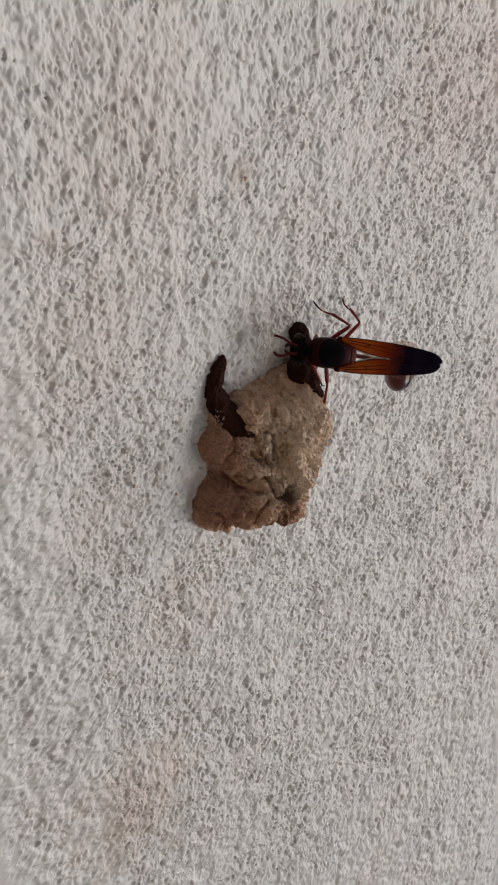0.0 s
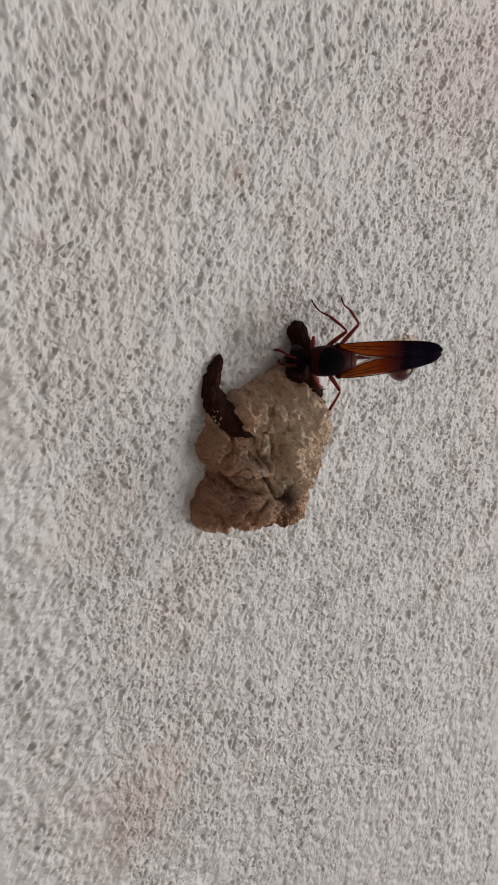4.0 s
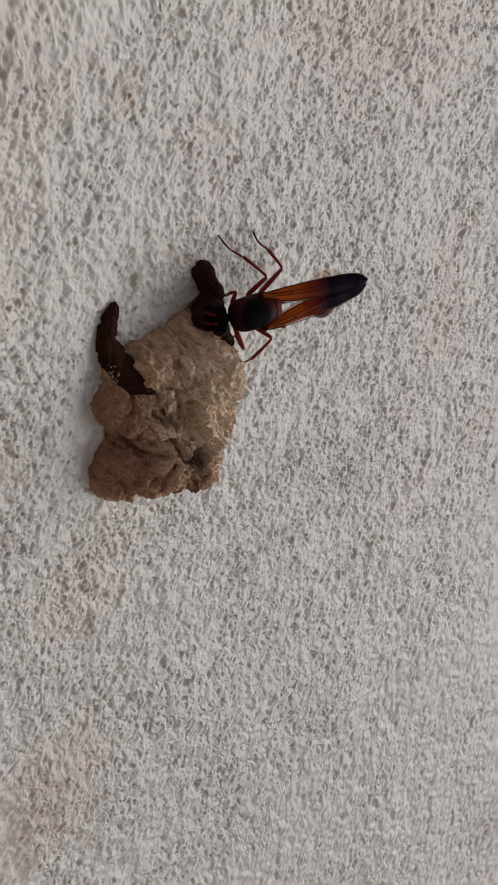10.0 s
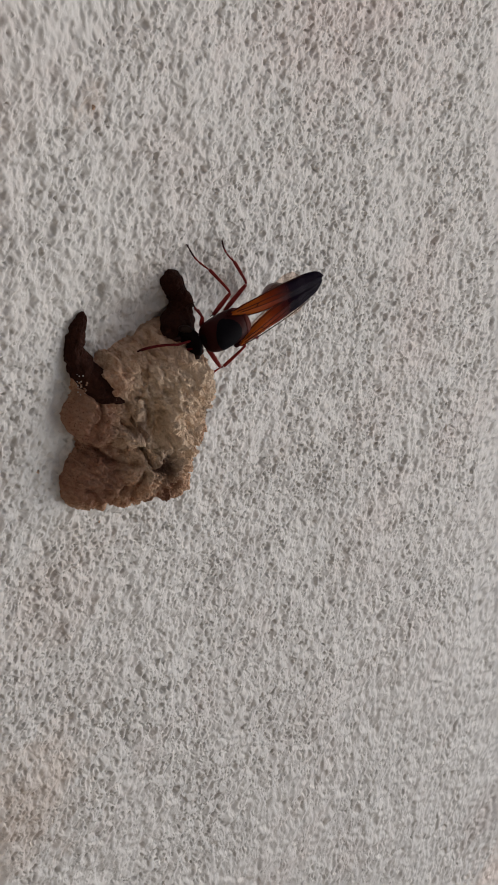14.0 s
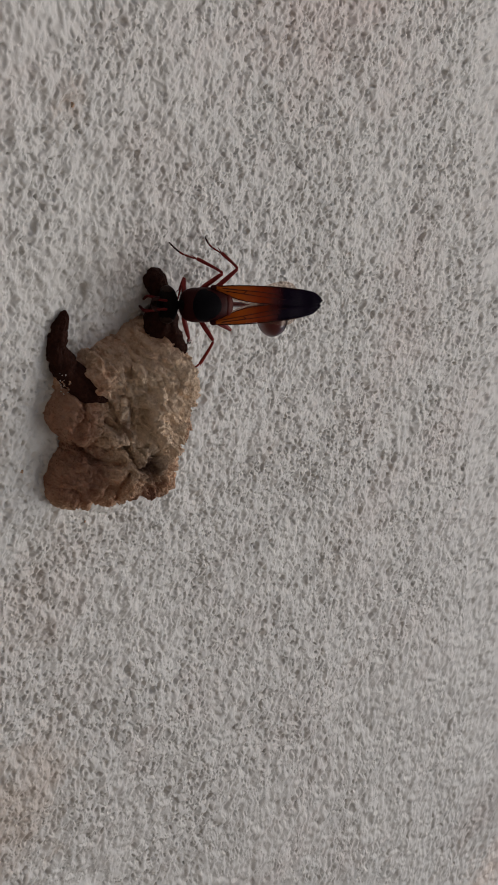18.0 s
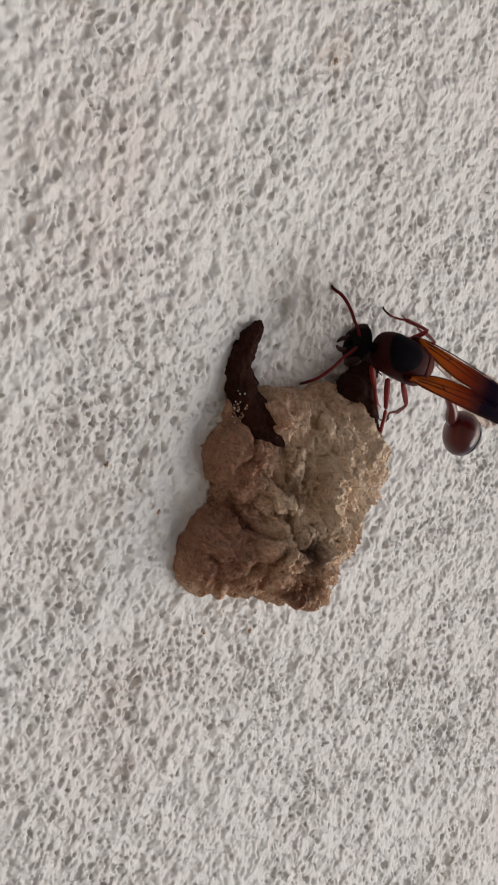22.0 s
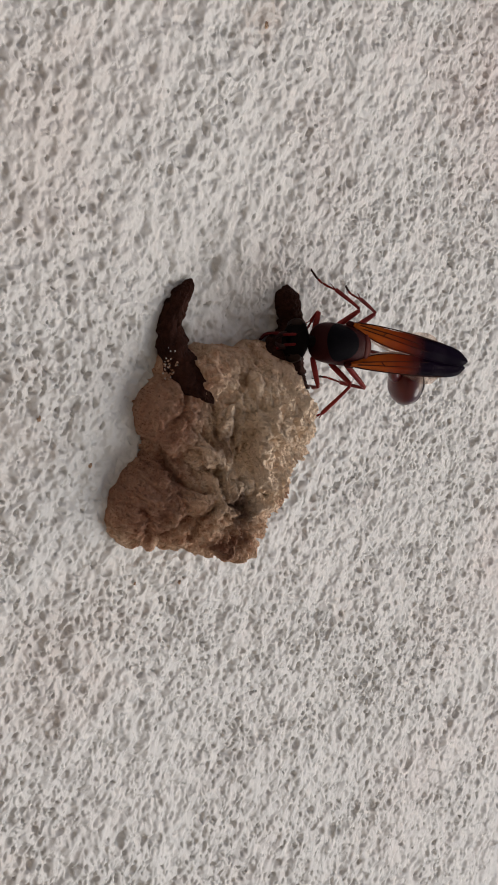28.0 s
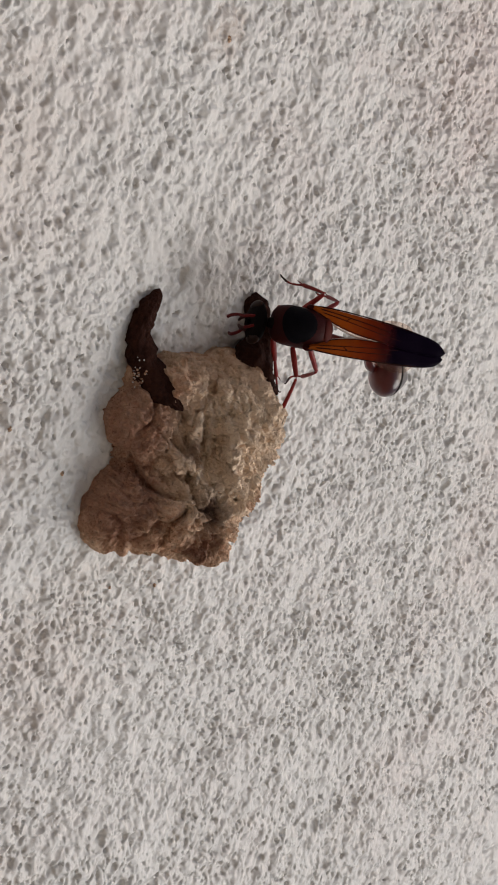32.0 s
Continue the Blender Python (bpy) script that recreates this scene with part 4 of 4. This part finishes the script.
wasp = build_wasp()
ANTENNA, _ = along_body("red_antenna", [(-6.9, BLACK), (-6.3, (0.05, 0.008, 0.009)), (-5.4, (0.11, 0.013, 0.015)), (0.0, (0.12, 0.014, 0.015))], 0.5, 0.3, shine=0.05)
legs = [build_leg(thigh, shin) for _, thigh, shin, _, _ in LEGS]
antennae = [build_antenna(side) for side in (1, -1)]

# ---- the wasp's way: seconds, place, turn ----
WASP_ROWS = [
    (0, 0.00333, -0.00800, 2.01300, 109.4, -56.1, -44.7),
    (1, 0.00364, -0.00800, 2.01302, 112.0, -60.6, -45.9),
    (2, 0.00304, -0.00800, 2.01280, 104.1, -56.2, -39.2),
    (2.5, 0.00380, -0.00800, 2.01309, 111.2, -60.6, -45.2),
    (4.5, 0.00484, -0.00800, 2.01321, 115.7, -64.9, -48.6),
    (5, 0.00458, -0.00800, 2.01352, 115.7, -62.3, -49.2),
    (5.5, 0.00514, -0.00800, 2.01384, 115.9, -66.0, -48.5),
    (6, 0.00517, -0.00800, 2.01417, 119.6, -66.0, -52.1),
    (7, 0.00498, -0.00800, 2.01359, 115.9, -61.0, -49.7),
    (7.5, 0.00601, -0.00800, 2.01497, 111.4, -64.7, -44.3),
    (8, 0.00594, -0.00800, 2.01424, 111.0, -64.8, -43.8),
    (8.5, 0.00674, -0.00800, 2.01506, 114.2, -71.1, -45.8),
    (9, 0.00594, -0.00800, 2.01412, 110.4, -66.1, -42.9),
    (10, 0.00713, -0.00800, 2.01504, 104.7, -73.3, -35.9),
    (10.5, 0.00700, -0.00800, 2.01430, 104.9, -70.3, -36.5),
    (11, 0.00575, -0.00800, 2.01338, 110.2, -66.3, -42.7),
    (11.5, 0.00691, -0.00800, 2.01510, 92.5, -72.8, -23.4),
    (12, 0.00697, -0.00800, 2.01408, 106.2, -71.9, -37.6),
    (12.5, 0.00737, -0.00800, 2.01503, 95.9, -75.3, -26.6),
    (13, 0.00752, -0.00800, 2.01499, 86.1, -74.3, -16.7),
    (13.5, 0.00791, -0.00800, 2.01491, 83.7, -79.4, -13.9),
    (14, 0.00869, -0.00800, 2.01515, 67.5, -82.2, 2.6),
    (14.5, 0.00754, -0.00800, 2.01511, 87.2, -72.0, -18.0),
    (16.5, 0.00550, -0.00800, 2.01367, 98.3, -61.5, -31.5),
    (17, 0.00580, -0.00800, 2.01491, 92.0, -62.0, -24.6),
    (18, 0.00510, -0.00800, 2.01515, 96.5, -60.7, -29.8),
    (19, 0.00452, -0.00800, 2.01487, 99.8, -61.5, -33.1),
    (20, 0.00522, -0.00800, 2.01316, 140.3, -70.4, -71.4),
    (20.5, 0.00436, -0.00800, 2.01488, 93.9, -66.7, -25.8),
    (21, 0.00460, -0.00800, 2.01341, 116.5, -70.9, -48.1),
    (22, 0.00342, -0.00800, 2.01240, 97.0, -59.0, -30.7),
    (23, 0.00482, -0.00800, 2.01388, 97.2, -72.7, -28.3),
    (23.5, 0.00483, -0.00800, 2.01393, 126.2, -73.4, -57.3),
    (24, 0.00607, -0.00800, 2.01517, 121.6, -75.7, -52.5),
    (24.5, 0.00537, -0.00800, 2.01420, 127.1, -72.2, -58.4),
    (25, 0.00645, -0.00800, 2.01507, 121.3, -72.9, -52.5),
    (25.5, 0.00636, -0.00800, 2.01534, 118.6, -70.0, -50.4),
    (26, 0.00630, -0.00800, 2.01533, 111.0, -68.3, -43.1),
    (26.5, 0.00631, -0.00800, 2.01633, 101.9, -69.7, -33.6),
    (28.5, 0.00700, -0.00800, 2.01428, 114.9, -75.5, -45.8),
    (29, 0.00762, -0.00800, 2.01465, 116.6, -79.5, -47.0),
    (29.5, 0.00732, -0.00800, 2.01466, 109.6, -79.6, -40.1),
    (30, 0.00652, -0.00800, 2.01529, 106.4, -74.5, -37.4),
    (30.5, 0.00545, -0.00800, 2.01402, 114.8, -70.8, -46.4),
    (31, 0.00450, -0.00800, 2.01293, 125.1, -63.6, -57.9),
    (31.5, 0.00449, -0.00800, 2.01240, 132.2, -62.9, -64.9),
    (32, 0.00380, -0.00800, 2.01311, 126.3, -64.5, -59.0),
]
# The antennae: seconds, then for each how far it swings out to its side and down to the mud, in degrees.
FEEL = [(0, 30, 65, 25, 75), (1, 25, 72, 20, 80), (2, 15, 86, 15, 86), (5, 25, 70, 15, 80), (9, 15, 85, 20, 75), (12, 15, 85, 20, 80), (13.5, 10, 70, 15, 80), (14, 5, 25, 25, 70), (14.5, 15, 80, 20, 80), (18, 15, 85, 20, 80),
        (20, 20, 80, 20, 80), (20.5, 35, 60, 20, 60), (21.2, 25, 75, 15, 75), (21.8, 68, 22, 58, 24), (22.2, 66, 22, 58, 26), (22.6, 25, 70, 15, 75), (22.9, 25, 15, 20, 70), (23.1, 25, 20, 20, 75),
        (23.6, 20, 75, 20, 75), (24, -5, 15, 20, 70), (24.4, 15, 80, 20, 75), (26, 15, 85, 20, 80), (28.5, 15, 80, 5, 85), (29, 20, 85, 5, 80), (30, 25, 80, 20, 80), (31, 15, 85, 15, 85), (32, 10, 75, 20, 80)]


def reach(hip, thigh, shin, foot, knee_way):
    """Poses of thigh and shin, in the wasp's space, that bring the foot to its place."""
    way = foot - hip
    d = min(max(way.length, abs(shin - thigh) + 1e-4), thigh + shin - 1e-5)
    way.normalize()
    a = (thigh**2 + d**2 - shin**2) / (2 * d)
    bend = math.sqrt(max(thigh**2 - a**2, 0.0))
    out = knee_way - way * knee_way.dot(way)
    out.normalize()
    knee = hip + way * a + out * bend
    foot = hip + way * d

    def bone(p, q):
        x = (q - p).normalized()
        z = x.cross(out.cross(way)).normalized()
        if z.dot(out) < 0:
            z = -z
        y = z.cross(x)
        m = Matrix((x, y, z)).transposed().to_4x4()
        return Matrix.Translation(p) @ m
    return bone(hip, knee), bone(knee, foot)


def motions():
    rows = [(t, pose(x, y, z, rx, ry, rz)) for t, x, y, z, rx, ry, rz in WASP_ROWS]
    walk(wasp, rows)
    for (hip, thigh, shin, (u, v, h), knee), (upper, lower) in zip(LEGS, legs):
        foot = Vector((u / 1000, -h / 1000, 2.0 + v / 1000))
        found = [(t, reach(Vector(hip) / 1000, thigh / 1000, shin / 1000, m.inverted() @ foot, Vector(knee))) for t, m in rows]
        walk(upper, [(t, a) for t, (a, _) in found])
        walk(lower, [(t, b) for t, (_, b) in found])
    for k, antenna in enumerate(antennae):
        side = 1 if k == 0 else -1
        walk(antenna, [(row[0], pose(-0.0048, side * 0.0005, -0.0011, 0, -row[2 + 2 * k], -side * row[1 + 2 * k])) for row in FEEL])


motions()
